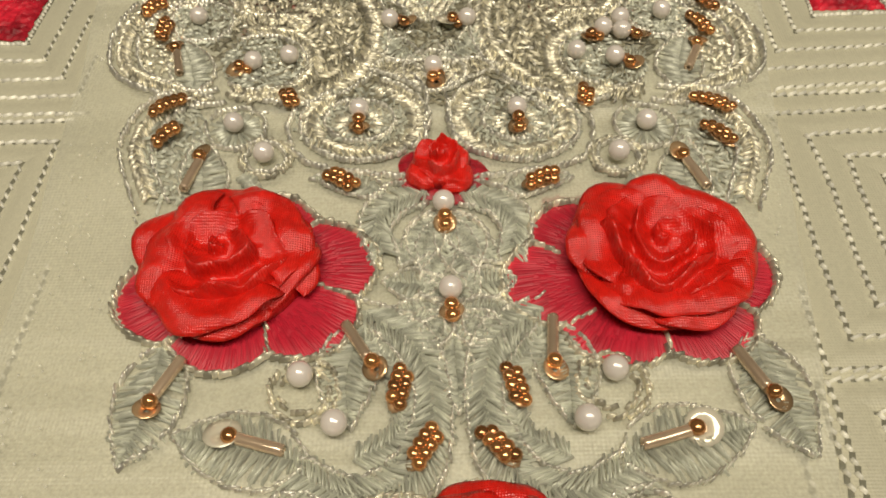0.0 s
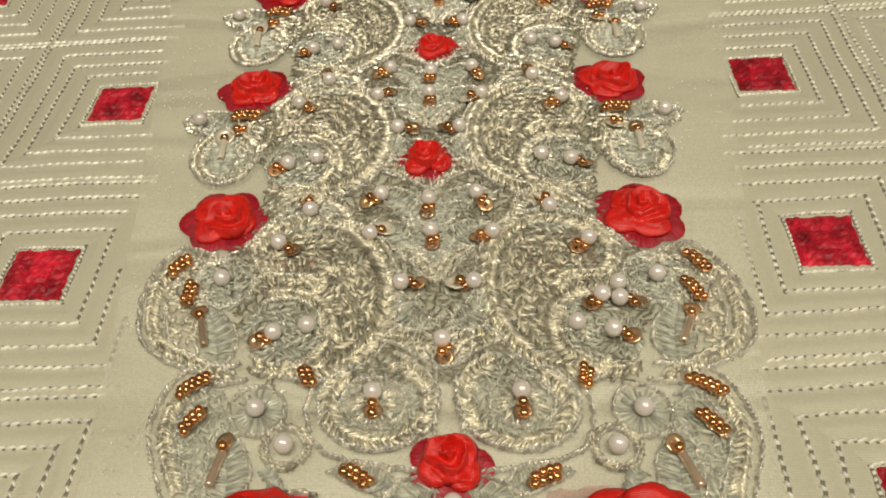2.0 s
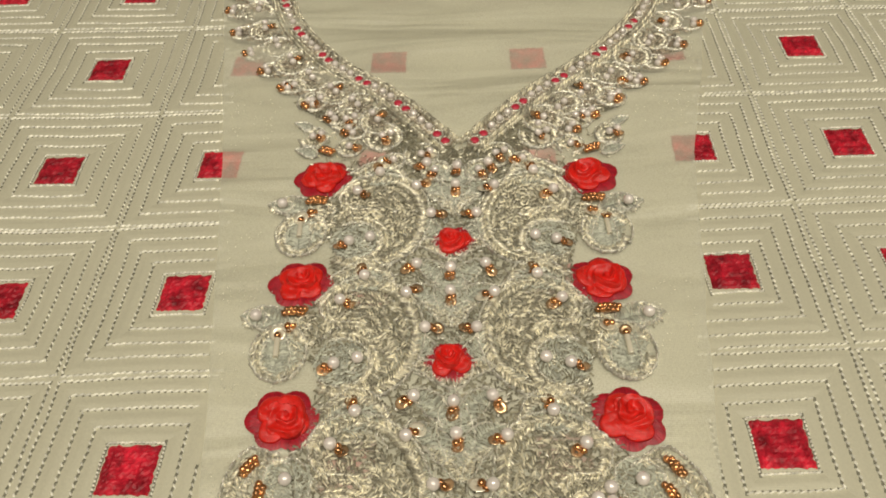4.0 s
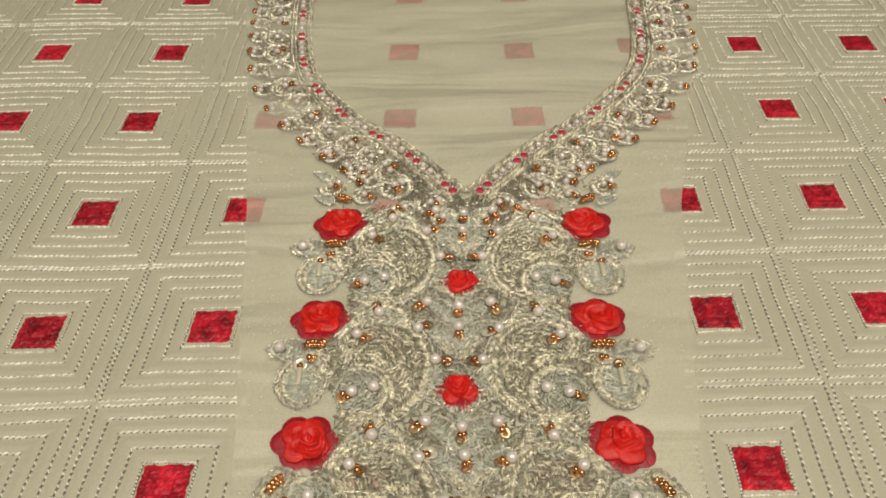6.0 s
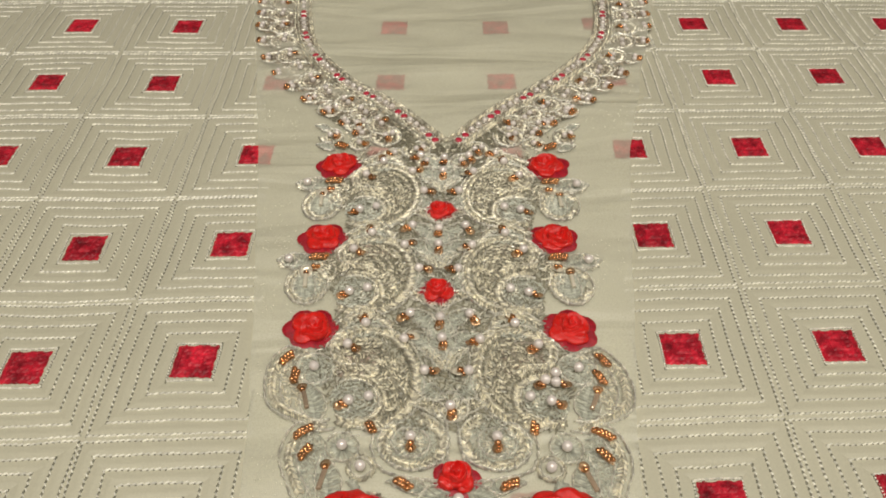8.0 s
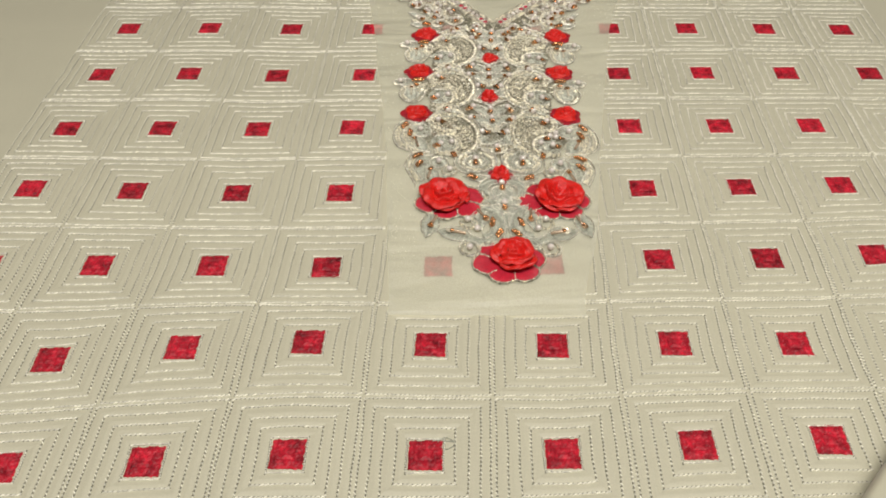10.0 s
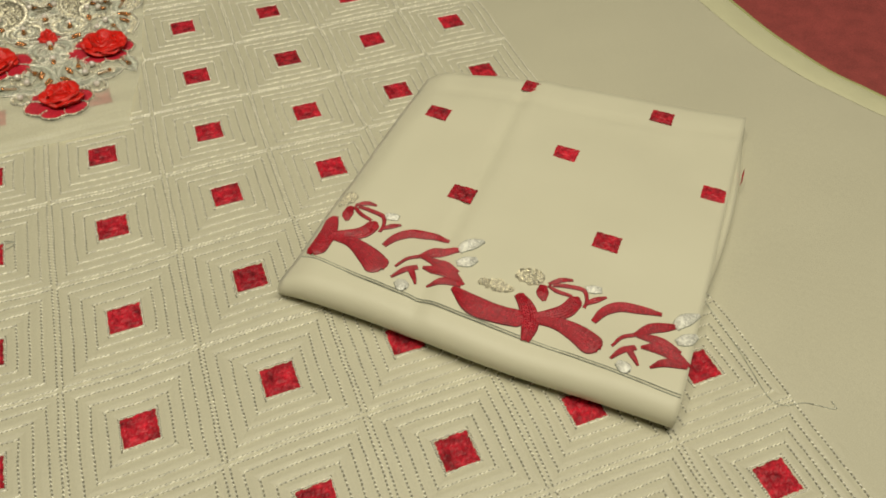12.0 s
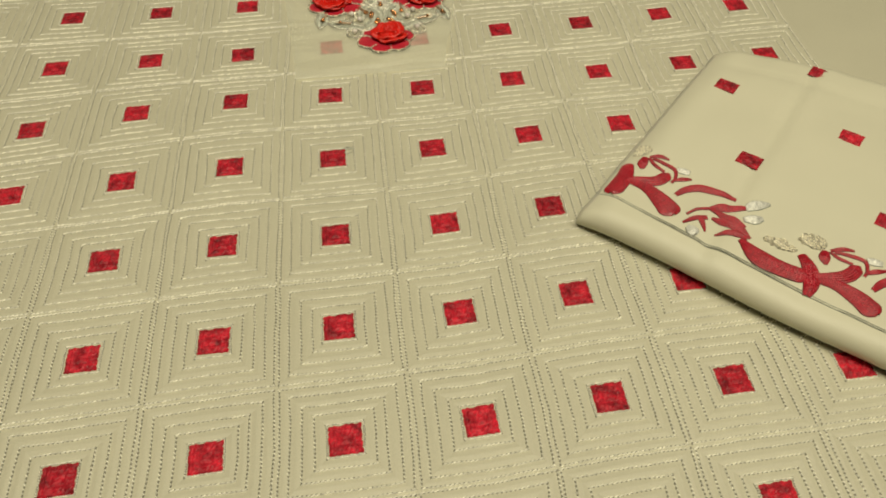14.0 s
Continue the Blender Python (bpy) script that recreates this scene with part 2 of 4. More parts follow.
cloth = sheet("cloth", np.linspace(-0.6, 0.45, 150), np.linspace(-0.8, 0.8, 220), lie, SILK, kurta, x_map=cloth_x)
hv, hf = [], []
for i, y in enumerate(np.linspace(-0.8, 0.8, 160)):
    for a in range(6):
        hv.append((hem_x(y) + 0.002 * math.cos(a * math.pi / 3) + 0.0004 * math.sin(i), y, lie(hem_x(y), y) - 0.0002 + 0.0009 * math.sin(a * math.pi / 3)))
    if i:
        for a in range(6):
            hf.append(((i - 1) * 6 + a, (i - 1) * 6 + (a + 1) % 6, i * 6 + (a + 1) % 6, i * 6 + a))
bv, bf = [], []
for i, y in enumerate(np.linspace(-0.8, 0.8, 160)):
    for a in range(9):
        x = hem_x(y) - 0.001 - (0.021 + 0.003 * noise.noise((y * 9, 1, 1))) * a / 8
        puff = 0.0006 + 0.0011 * math.sin(math.pi * a / 8) * (0.6 + 0.8 * noise.noise((y * 14, a * 0.2, 6)) ** 2) if 0 < a < 8 else 0.0002
        bv.append((x, y, lie(x, y) + puff))
    if i:
        bf += [((i - 1) * 9 + a, i * 9 + a, i * 9 + a + 1, (i - 1) * 9 + a + 1) for a in range(8)]
TURNED = weave(material("turned_hem_silk", (0.57, 0.56, 0.36), 0.5, vary=0.1, scale=40, bump=0.4, bump_scale=160, sheen=0.2), 0.0005, 0.25)
mesh_ob("turned_hem", bv, bf, TURNED, kurta, "turned-in yellowish hem fold", smooth=True)
mesh_ob("hem", hv, hf, HEM, kurta, "olive selvedge along the edge", smooth=True)


# how far each column and row of squares lies off the even grid, in mm
COL_X = (-4.8, -2.9, 0.0, 1.7, 2.1, 2.0, 1.7, 0.4, -0.8, -2.4)
COL_Y = (-0.6, 0.7, -1.4, -0.6, -1.6, -1.5, 1.3, 1.6, 1.0, 0.5)
ROW_X = (1.9, 1.9, 2.5, 0.6, -0.2, -0.8, -1.7, -0.4, -1.0, -1.2, -0.5, -0.8, -0.3, -1.2, -1.2)
ROW_Y = (2.3, 2.3, -0.2, 0.7, 2.2, 2.6, 2.1, -2.2, -3.2, -3.7, -2.0, -1.2, 1.6, 0.3, 0.3)
COL_K, ROW_J = [i - 0.5 for i in range(-4, 6)], list(range(-7, 8))


# where the cloth was pulled out of line, in mm along its length, by row and column
PULL = {1: (2, -1.5, -2.2, -2.5, -1, -1, -1.6, -0.8, 0.2, 0), 0: (5, 1.8, 1.5, -1.6, -1.4, -2, -2.2, -3, -2, 0),
        -1: (-5, -5.4, 0.7, 2.6, 2, 0.6, -1.7, -2.4, -0.8, 0), -2: (-3, -2.9, -1.2, 1, 1.1, 1.2, 2, 4, 2, 0)}


def lattice(k, j):
    """Places on the cloth by column and row of squares; the cloth lies a little skewed and stretched."""
    kj, kkj, kjj = k * j / 10, k * k * j / 50, k * j * j / 50
    x = 0.06 * k + 0.0011 * j + (np.interp(k, COL_K, COL_X) + np.interp(j, ROW_J, ROW_X) - 0.92 * kj - 0.96 * kkj + 0.545 * kjj) / 1000
    y = 0.0612 * j + 0.0012 * k + (np.interp(k, COL_K, COL_Y) + np.interp(j, ROW_J, ROW_Y) - 2.34 * kj + 0.335 * kkj - 0.945 * kjj) / 1000
    y = y + 0.0012 * k * np.maximum(0.0, 1 - np.abs(j)) - 0.0025 * np.maximum(0.0, -2.5 - k) * np.clip(-j, 0.0, 1.0)
    for at, row in PULL.items():
        y = y + 0.001 * np.interp(k, COL_K, row) * np.maximum(0.0, 1 - np.abs(j - at))
    return x, y


def cell(k, j):
    x, y = lattice(k, j)
    return float(x), float(y)


def on_cloth(k, j, z=0.0):
    x, y = cell(k, j)
    return Vector((x, y, lie(x, y) + z))


COLUMNS = [i - 0.5 for i in range(-4, 6)]
ROWS_UP = range(-7, 8)

# one crimson square: a pillowed patch with a serrated border of stitches
pv, pf = [], []
N = 16
for j in range(N + 1):
    for i in range(N + 1):
        x, y = (i / N - 0.5) * 0.0149, (j / N - 0.5) * 0.0149
        e = min(i, j, N - i, N - j)
        q = max(abs(x), abs(y)) / 0.0073
        if e == 0:
            jag = 1 + rnd.uniform(-0.05, 0.045)
            pv.append((x * jag, y * jag, 0.0))
        else:
            pv.append((x + rnd.uniform(-1, 1) * 1.5e-4, y + rnd.uniform(-1, 1) * 1.5e-4, 0.0008 + 0.00032 * math.sin(q * 13.0) + rnd.uniform(-1, 1) * 2.4e-4))
for j in range(N):
    for i in range(N):
        a = j * (N + 1) + i
        pf.append((a, a + 1, a + N + 2, a + N + 1))
first_patch = None
for k in COLUMNS:
    for j in ROWS_UP:
        p, px, py = on_cloth(k, j, 0.0002), on_cloth(k + 0.1, j), on_cloth(k, j + 0.1)
        ex, ey = (px - p).normalized(), (py - p).normalized()
        wob = rnd.uniform(-0.03, 0.03)
        ex = (ex + wob * ey).normalized()
        m = Matrix(((ex.x, ey.x, 0, p.x), (ex.y, ey.y, 0, p.y), (0, 0, 1, p.z), (0, 0, 0, 1)))
        if first_patch is None:
            first_patch = mesh_ob("crimson_square", pv, pf, PATCH, kurta, "crimson thread-filled square patch")
            first_patch.matrix_basis = m
        else:
            share("crimson_square", first_patch.data, m, kurta)

# outline of the sheer panel, which lies on the cloth where no stitches were sewn
ORG_Y = (-0.033, 0.014, 0.10, 0.19, 0.24, 0.33, 0.41, 0.52)
ORG_L = (-0.053, -0.057, -0.064, -0.076, -0.083, -0.098, -0.112, -0.122)
ORG_R = (0.047, 0.059, 0.071, 0.086, 0.094, 0.118, 0.140, 0.150)

# the cloth puckers softly along the rows of stitches: its columns and rows as a map, and where it is sewn
co = np.zeros(len(cloth.data.vertices) * 3)
cloth.data.vertices.foreach_get("co", co)
co = co.reshape(-1, 3)
ks, js = co[:, 0] / 0.06, co[:, 1] / 0.0612
for _ in range(12):
    gx, gy = lattice(ks, js)
    ks, js = np.clip(ks + (co[:, 0] - gx) / 0.06, -9, 9), np.clip(js + (co[:, 1] - gy) / 0.0612, -12, 12)
in_panel = (co[:, 1] > ORG_Y[0]) & (co[:, 0] > np.interp(co[:, 1], ORG_Y, ORG_L)) & (co[:, 0] < np.interp(co[:, 1], ORG_Y, ORG_R))
sewn = (np.abs(ks) < 5.0) & (np.abs(js) < 7.5) & ~in_panel
for nm, values in (("column", ks), ("row", js), ("sewn", sewn.astype(float))):
    cloth.data.attributes.new(nm, "FLOAT", "POINT").data.foreach_set("value", values)


def pucker(m, distance):
    """Adds the soft grooves along nested squares of stitches to a material's relief."""
    nt = m.node_tree
    b = nt.nodes["Principled BSDF"]

    def node(op, *args):
        n = nt.nodes.new("ShaderNodeMath")
        n.operation = op
        for i, v in enumerate(args):
            if isinstance(v, (int, float)):
                n.inputs[i].default_value = v
            else:
                nt.links.new(v, n.inputs[i])
        return n.outputs[0]

    def value(name):
        n = nt.nodes.new("ShaderNodeAttribute")
        n.attribute_name = name
        return n.outputs["Fac"]

    away = [node("ABSOLUTE", node("SUBTRACT", node("FRACT", node("ADD", value(nm), d)), 0.5)) for nm, d in (("column", 10.0), ("row", 10.5))]
    wave = node("COSINE", node("MULTIPLY", node("SUBTRACT", node("MAXIMUM", *away), 0.137), 2 * math.pi / 0.087))
    height = node("MULTIPLY", node("MULTIPLY", wave, -0.5), value("sewn"))
    bp = nt.nodes.new("ShaderNodeBump")
    bp.inputs["Strength"].default_value, bp.inputs["Distance"].default_value = 1.0, distance
    nt.links.new(height, bp.inputs["Height"])
    if b.inputs["Normal"].is_linked:
        nt.links.new(b.inputs["Normal"].links[0].from_socket, bp.inputs["Normal"])
    nt.links.new(bp.outputs[0], b.inputs["Normal"])


pucker(SILK, 0.0003)

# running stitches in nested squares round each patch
rows_of_stitches, holes_and_shade = Threads(), Threads()
for k in COLUMNS:
    for j in ROWS_UP:
        for ring, half in enumerate((0.137, 0.221, 0.311, 0.401, 0.484)):
            half += rnd.uniform(-0.006, 0.006)
            for side in range(4):
                c, s = (1, 0, -1, 0)[side], (0, 1, 0, -1)[side]
                length = 2 * half * 60.2
                count = max(4, int(length / (1.15 if ring == 0 else 1.95)))
                bow, slack = rnd.uniform(-0.006, 0.006), rnd.uniform(-0.004, 0.002)
                for i in range(count):
                    # lengthwise stitches are cut short, leaving gaps for the painted shade
                    u0, u1 = -half + 2 * half * (i + 0.02) / count, -half + 2 * half * (i + (0.98 if side % 2 == 0 else 0.55)) / count
                    b0 = -half + bow * (1 - (u0 / half) ** 2) + 0.007 * noise.noise((u0 * 5, k * 7 + side, j * 3 + ring)) + rnd.uniform(-0.0015, 0.0015)
                    tilt = 0.0055 if ring else 0.001
                    a = on_cloth(k + u0 * c - (b0 - tilt) * s, j + u0 * s + (b0 - tilt) * c, 0.00005)
                    b = on_cloth(k + u1 * c - (b0 + tilt) * s, j + u1 * s + (b0 + tilt) * c, 0.00005)
                    lo, hi = np.interp(a.y, ORG_Y, ORG_L), np.interp(a.y, ORG_Y, ORG_R)
                    if a.y > ORG_Y[0] and lo - slack < a.x < hi + slack:
                        continue
                    rows_of_stitches.add(a, b, (0.00054 if side % 2 else 0.00046) if ring else 0.0006, rnd.uniform(0.0005, 0.00065))
                    # needle holes, widened on lengthwise rows to paint in their shade
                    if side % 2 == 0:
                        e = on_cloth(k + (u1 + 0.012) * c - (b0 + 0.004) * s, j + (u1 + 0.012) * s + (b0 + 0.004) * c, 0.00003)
                        holes_and_shade.add(b, e, 0.0005, 0.00012)
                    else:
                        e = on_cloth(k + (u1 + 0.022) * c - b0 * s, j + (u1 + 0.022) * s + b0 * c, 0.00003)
                        holes_and_shade.add(b, e, 0.00084, 0.00012)
rows_of_stitches.build("running_stitches", STITCH, kurta, "pale gold running stitches in nested squares", kind="stuff")
holes_and_shade.build("needle_piercing", HOLE_SHADE, kurta, "dark needle holes and painted shade between the stitches", kind="stuff")

# ---- the embroidered neckline panel ----
panel = tagged(new("neckline_panel"), "sheer neckline panel with silver embroidery, pearls and red ribbon roses", "embroidered panel")
AXIS_V = (-40, 0, 45, 66, 82, 109, 128, 150, 178, 200, 228, 250, 300, 350, 410, 460)
AXIS_U = (11.5, 11, 8.7, 7.4, 6.8, 4.8, 2.8, 2.3, 2.3, 3.4, 5, 7, 8.5, 12, 12.5, 12.5)


def W(u, v, z=0.0):
    """Panel millimetres, across from its middle line and up along it, to the world; z in mm above the organza."""
    x = (np.interp(v, AXIS_V, AXIS_U) + u) / 1000
    y = (v - (0.022 * u if v > 60 else 0.0) + 1.3 * min(1.0, max(0.0, (v - 90) / 60))) / 1000
    return Vector((x, y, lie(x, y) + 0.0021 + z / 1000))


def organza_x(f, y):
    lo, hi = np.interp(y, ORG_Y, ORG_L), np.interp(y, ORG_Y, ORG_R)
    wob = 0.0008 * noise.noise((y * 40, f, 3))
    return float(lo + f * (hi - lo) + wob)


sheet("organza", np.linspace(0, 1, 70), np.linspace(-0.042, 0.52, 200), lambda x, y: lie(x, y) + 0.0018 + (0.0006 + 0.0042 * max(0, min(1, (y - 0.27) / 0.05))) * abs(noise.noise((x * 14, y * 40, 7))), ORGANZA, panel, 0.0, organza_x).data
panel.children[0].visible_shadow = False
panel.children[0]["label"] = "sheer sage organza ground of the panel"


def glitter(count):
    """Specks of metal thread that show on the organza along its two sides."""
    T = Threads()
    for i in range(count):
        y = ORG_Y[0] + 0.03 + (0.3 - ORG_Y[0]) * rnd.random() ** 0.9
        f = 0.02 + 0.11 * rnd.random() ** 1.5
        if noise.noise((y * 33, i % 2, 0.7)) < -0.05:
            continue
        x = organza_x(f if i % 2 else 1 - f, y)
        t, l = rnd.uniform(0, 6.28), rnd.uniform(0.0002, 0.0004)
        z = lie(x, y) + 0.0028
        T.add(Vector((x, y, z)), Vector((x + l * math.cos(t), y + l * math.sin(t), z)), 0.00028, 0.0002)
    T.build("glitter", STITCH, panel, "fine silver glitter on the organza")


glitter(1000)


def satin(T, pts, width, step=0.5, slant=0.25, w=0.38, h=0.6, jit=0.3):
    """A band of slanted stitches; a broad one is a herringbone of two rows that meet in its middle."""
    if width < 2.3:
        p, d, n = resample(pts, step * 1.15)
        for i in range(len(p)):
            ww = width * 0.5 * (1 + rnd.uniform(-jit, jit))
            sl = slant * width * rnd.uniform(0.7, 1.3) + rnd.uniform(-0.12, 0.12)
            a, b = p[i] - n[i] * ww - d[i] * sl, p[i] + n[i] * ww + d[i] * sl
            T.add(W(*a, rnd.uniform(0, 0.6)), W(*b, rnd.uniform(0, 0.6)), w * rnd.uniform(0.85, 1.3) / 1000, h / 1000)
        return
    lean = 1 if slant >= 0 else -1
    fine = step < 0.45
    p, d, n = resample(pts, 0.36 if fine else max(0.62, step * 1.35))
    for i in range(len(p)):
        for sg in (-1, 1):
            reach = width * 0.62 * (1 + rnd.uniform(-jit, jit) * 0.7)
            run = lean * width * rnd.uniform(0.25, 0.5)
            o = d[i] * rnd.uniform(-0.2, 0.2)
            a, b = p[i] - sg * n[i] * width * 0.08 + o - d[i] * run * 0.3, p[i] + sg * n[i] * reach + o + d[i] * run
            T.add(W(*a, rnd.uniform(0.25, 0.8)), W(*b, rnd.uniform(0, 0.35)), (rnd.uniform(0.22, 0.36) if fine else rnd.uniform(0.4, 0.62)) / 1000, h * rnd.uniform(0.9, 1.3) / 1000)


def knit(T, c, rx, ry, keep, gap=1.5):
    """Fills an oval with rings of short stitches that lean to and fro like knitting."""
    rings = max(2, int(min(rx, ry) / gap))
    for k in range(rings):
        q = (k + 0.6) / rings
        p, d, n = resample(arc(c, rx * q, ry * q, rnd.uniform(0, 90), 357 + rnd.uniform(0, 90), 80), 0.95)
        for i in range(len(p)):
            m = p[i] + n[i] * rnd.uniform(-0.35, 0.35)
            if not keep(m[0], m[1]) or rnd.random() < 0.08:
                continue
            l, t = gap * rnd.uniform(0.55, 0.85), (1 if (k + i // 9) % 2 else -1) * rnd.uniform(0.35, 1.1)
            v = (d[i] * math.cos(t) + n[i] * math.sin(t)) * l
            T.add(W(*(m - v), rnd.uniform(0, 0.45)), W(*(m + v), rnd.uniform(0, 0.45)), rnd.uniform(0.38, 0.6) / 1000, rnd.uniform(0.4, 0.75) / 1000)


def cord(T, pts, w=0.75, h=0.75, step=0.8):
    w, step, h = w * 0.9, step * 1.2, h + 0.2
    p, d, n = resample(pts, step)
    for i in range(len(p)):
        if rnd.random() < 0.06:
            continue
        k = rnd.uniform(0.15, 0.5)
        sh = n[i] * rnd.uniform(-0.22, 0.22)
        a = p[i] - d[i] * step * rnd.uniform(0.5, 1.0) - n[i] * w * k + sh
        b = p[i] + d[i] * step * rnd.uniform(0.5, 1.0) + n[i] * w * k + sh
        T.add(W(*a, rnd.uniform(0, 0.3)), W(*b, rnd.uniform(0, 0.3)), w * rnd.uniform(0.6, 0.95) / 1000, (h + rnd.uniform(-0.12, 0.12)) / 1000)


def inside(c, rx, ry):
    return lambda u, v: ((u - c[0]) / rx) ** 2 + ((v - c[1]) / ry) ** 2 < 1


def fill(T, keep, lo, hi, gap, length=2.0, swirl=None, h=0.45, w=0.45):
    u = lo[0]
    while u < hi[0]:
        v = lo[1]
        while v < hi[1]:
            a, b = u + rnd.uniform(-gap, gap) * 0.7, v + rnd.uniform(-gap, gap) * 0.7
            if keep(a, b):
                t = rnd.uniform(0, math.pi) if swirl is None else math.atan2(b - swirl[1], a - swirl[0]) + math.pi / 2 + rnd.choice((-0.75, 0.75)) + rnd.uniform(-0.5, 0.5)
                l = length * rnd.uniform(0.35, 0.6)
                T.add(W(a - l * math.cos(t), b - l * math.sin(t), rnd.uniform(0, 0.5)), W(a + l * math.cos(t), b + l * math.sin(t), rnd.uniform(0, 0.5)), w * rnd.uniform(0.7, 1.1) / 1000, h / 1000)
            v += gap
        u += gap


def leaf_shape(p0, p1, wide, bend=0.0, n=24):
    """Midrib and half widths of a leaf from its foot to its tip."""
    p0, p1 = np.array(p0, float), np.array(p1, float)
    d = p1 - p0
    nrm = np.array([-d[1], d[0]])
    t = np.linspace(0, 1, n)
    rib = p0 + d * t[:, None] + nrm * (bend * np.sin(math.pi * t))[:, None]
    half = wide * np.sin(math.pi * np.clip(t, 0.02, 0.98) ** 0.8) ** 0.75
    return rib, half


def leaf(T, edge, p0, p1, wide, bend=0.0, step=0.34):
    rib, half = leaf_shape(p0, p1, wide, bend)
    p, d, n = resample(rib, step)
    hw = np.interp(np.linspace(0, 1, len(p)), np.linspace(0, 1, len(half)), half)
    for i in range(len(p)):
        for s in (-1, 1):
            a = p[i] + d[i] * 0.2
            b = p[i] + s * n[i] * hw[i] * rnd.uniform(0.7, 1.08) + d[i] * hw[i] * rnd.uniform(0.1, 0.6)
            T.add(W(*a, rnd.uniform(0.2, 0.5)), W(*b, 0.0), rnd.uniform(0.2, 0.34) / 1000, rnd.uniform(0.35, 0.65) / 1000)
    if edge is not None:
        for s in (-1, 1):
            cord(edge, p + s * n * hw[:, None] * 1.04, 0.6, 0.6, 0.8)


def ring(T, c, r, w=0.75):
    cord(T, arc(c, r, r, 0, 358, 40), w, 0.75, 0.8)


def burst(T, c, r0, r1, n=26):
    for i in range(n):
        t = 2 * math.pi * (i + rnd.uniform(-0.3, 0.3)) / n
        k = rnd.uniform(0.8, 1.05)
        T.add(W(c[0] + r0 * math.cos(t), c[1] + r0 * math.sin(t), 0.1), W(c[0] + k * r1 * math.cos(t), c[1] + k * r1 * math.sin(t), 0.05), 0.5 / 1000, 0.5 / 1000)


# beads
def ball_mesh(name, r, mat, seg=14, rings=9, squash=1.0):
    bm = bmesh.new()
    bmesh.ops.create_uvsphere(bm, u_segments=seg, v_segments=rings, radius=r)
    for v in bm.verts:
        v.co.z *= squash
    me = bpy.data.meshes.new(name)
    bm.to_mesh(me)
    bm.free()
    me.polygons.foreach_set("use_smooth", [True] * len(me.polygons))
    me.materials.append(mat)
    return me


def lathe_mesh(name, profile, mat, seg=14, smooth=True):
    v, f = [], []
    for r, z in profile:
        for i in range(seg):
            t = 2 * math.pi * i / seg
            v.append((r * math.cos(t), r * math.sin(t), z))
    m = len(profile)
    for j in range(m):
        for i in range(seg):
            f.append((j * seg + i, j * seg + (i + 1) % seg, ((j + 1) % m) * seg + (i + 1) % seg, ((j + 1) % m) * seg + i))
    me = bpy.data.meshes.new(name)
    me.from_pydata(v, [], f)
    me.polygons.foreach_set("use_smooth", [smooth] * len(me.polygons))
    me.materials.append(mat)
    return me


PEARL_ME = ball_mesh("pearl", 0.00188, PEARL, 18, 12)
SMALL_PEARL_ME = ball_mesh("pearl", 0.00145, PEARL)
BEAD_ME = ball_mesh("bead", 0.00106, COPPER, 12, 8, 0.85)
BIG_BEAD_ME = ball_mesh("bead", 0.00125, COPPER, 12, 8, 0.85)
# a cupped sequin with a hole in its middle, and a tube of glass
SEQ_ME = lathe_mesh("sequin", [(0.0004, 0), (0.0011, 0), (0.0019, 0.0005), (0.00195, 0.0006), (0.0011, 0.00012), (0.0004, 0.00012)], SEQUIN)
PALE_SEQ_ME = lathe_mesh("sequin", [(0.0004, 0), (0.0016, 0.0001), (0.0026, 0.0005), (0.00265, 0.0006), (0.0016, 0.0002), (0.0004, 0.00012)], PALE_SEQUIN)
LONG_SEQ_ME = {}
for n in (3, 4, 5):
    LONG_SEQ_ME[n] = SEQ_ME.copy()
    LONG_SEQ_ME[n].transform(Matrix.Diagonal((0.45 + 0.33 * n, 0.78, 1, 1)))
BUGLE_ME = lathe_mesh("bugle_bead", [(0.0004, -0.0035), (0.00085, -0.0035), (0.0009, -0.003), (0.0009, 0.003), (0.00085, 0.0035), (0.0004, 0.0035)], BUGLE, 10)


PALE_BUGLE_ME = lathe_mesh("bugle_bead", [(0.0004, -0.0035), (0.00085, -0.0035), (0.0009, -0.003), (0.0009, 0.003), (0.00085, 0.0035), (0.0004, 0.0035)], PALE_SEQUIN, 10)


def pearl(u, v, small=False, z=None):
    r = 1.45 if small else 2.0
    p = W(u, v, r * 0.95 + 0.2 if z is None else z)
    ob = share("pearl", SMALL_PEARL_ME if small else PEARL_ME, Matrix.Translation(p), panel)
    return ob


def sequin(u, v, pale=False, tip=18):
    t = rnd.uniform(0, 6.28)
    m = Matrix.Translation(W(u, v, 0.95)) @ pose(0, 0, 0, tip * math.cos(t), tip * math.sin(t), 0)
    return share("sequin", PALE_SEQ_ME if pale else SEQ_ME, m, panel)


def bead_at(sub, me, u, v, z):
    p = W(u, v, z)
    return share("bead", me, sub.matrix_basis.inverted() @ Matrix.Translation(p) @ pose(0, 0, 0, rnd.uniform(-40, 40), rnd.uniform(-40, 40), 0), sub)


def pair(u, v, ang, pale=False):
    """A pearl's neighbour: a sequin held by two copper beads."""
    c, s = math.cos(math.radians(ang)), math.sin(math.radians(ang))
    q = sequin(u + 3.9 * c, v + 3.9 * s, pale)
    bead_at(q, BIG_BEAD_ME, u + 2.9 * c + 0.5 * s, v + 2.9 * s - 0.5 * c, 1.8)
    bead_at(q, BEAD_ME, u + 2.0 * c - 0.9 * s, v + 2.0 * s + 0.9 * c, 1.3)


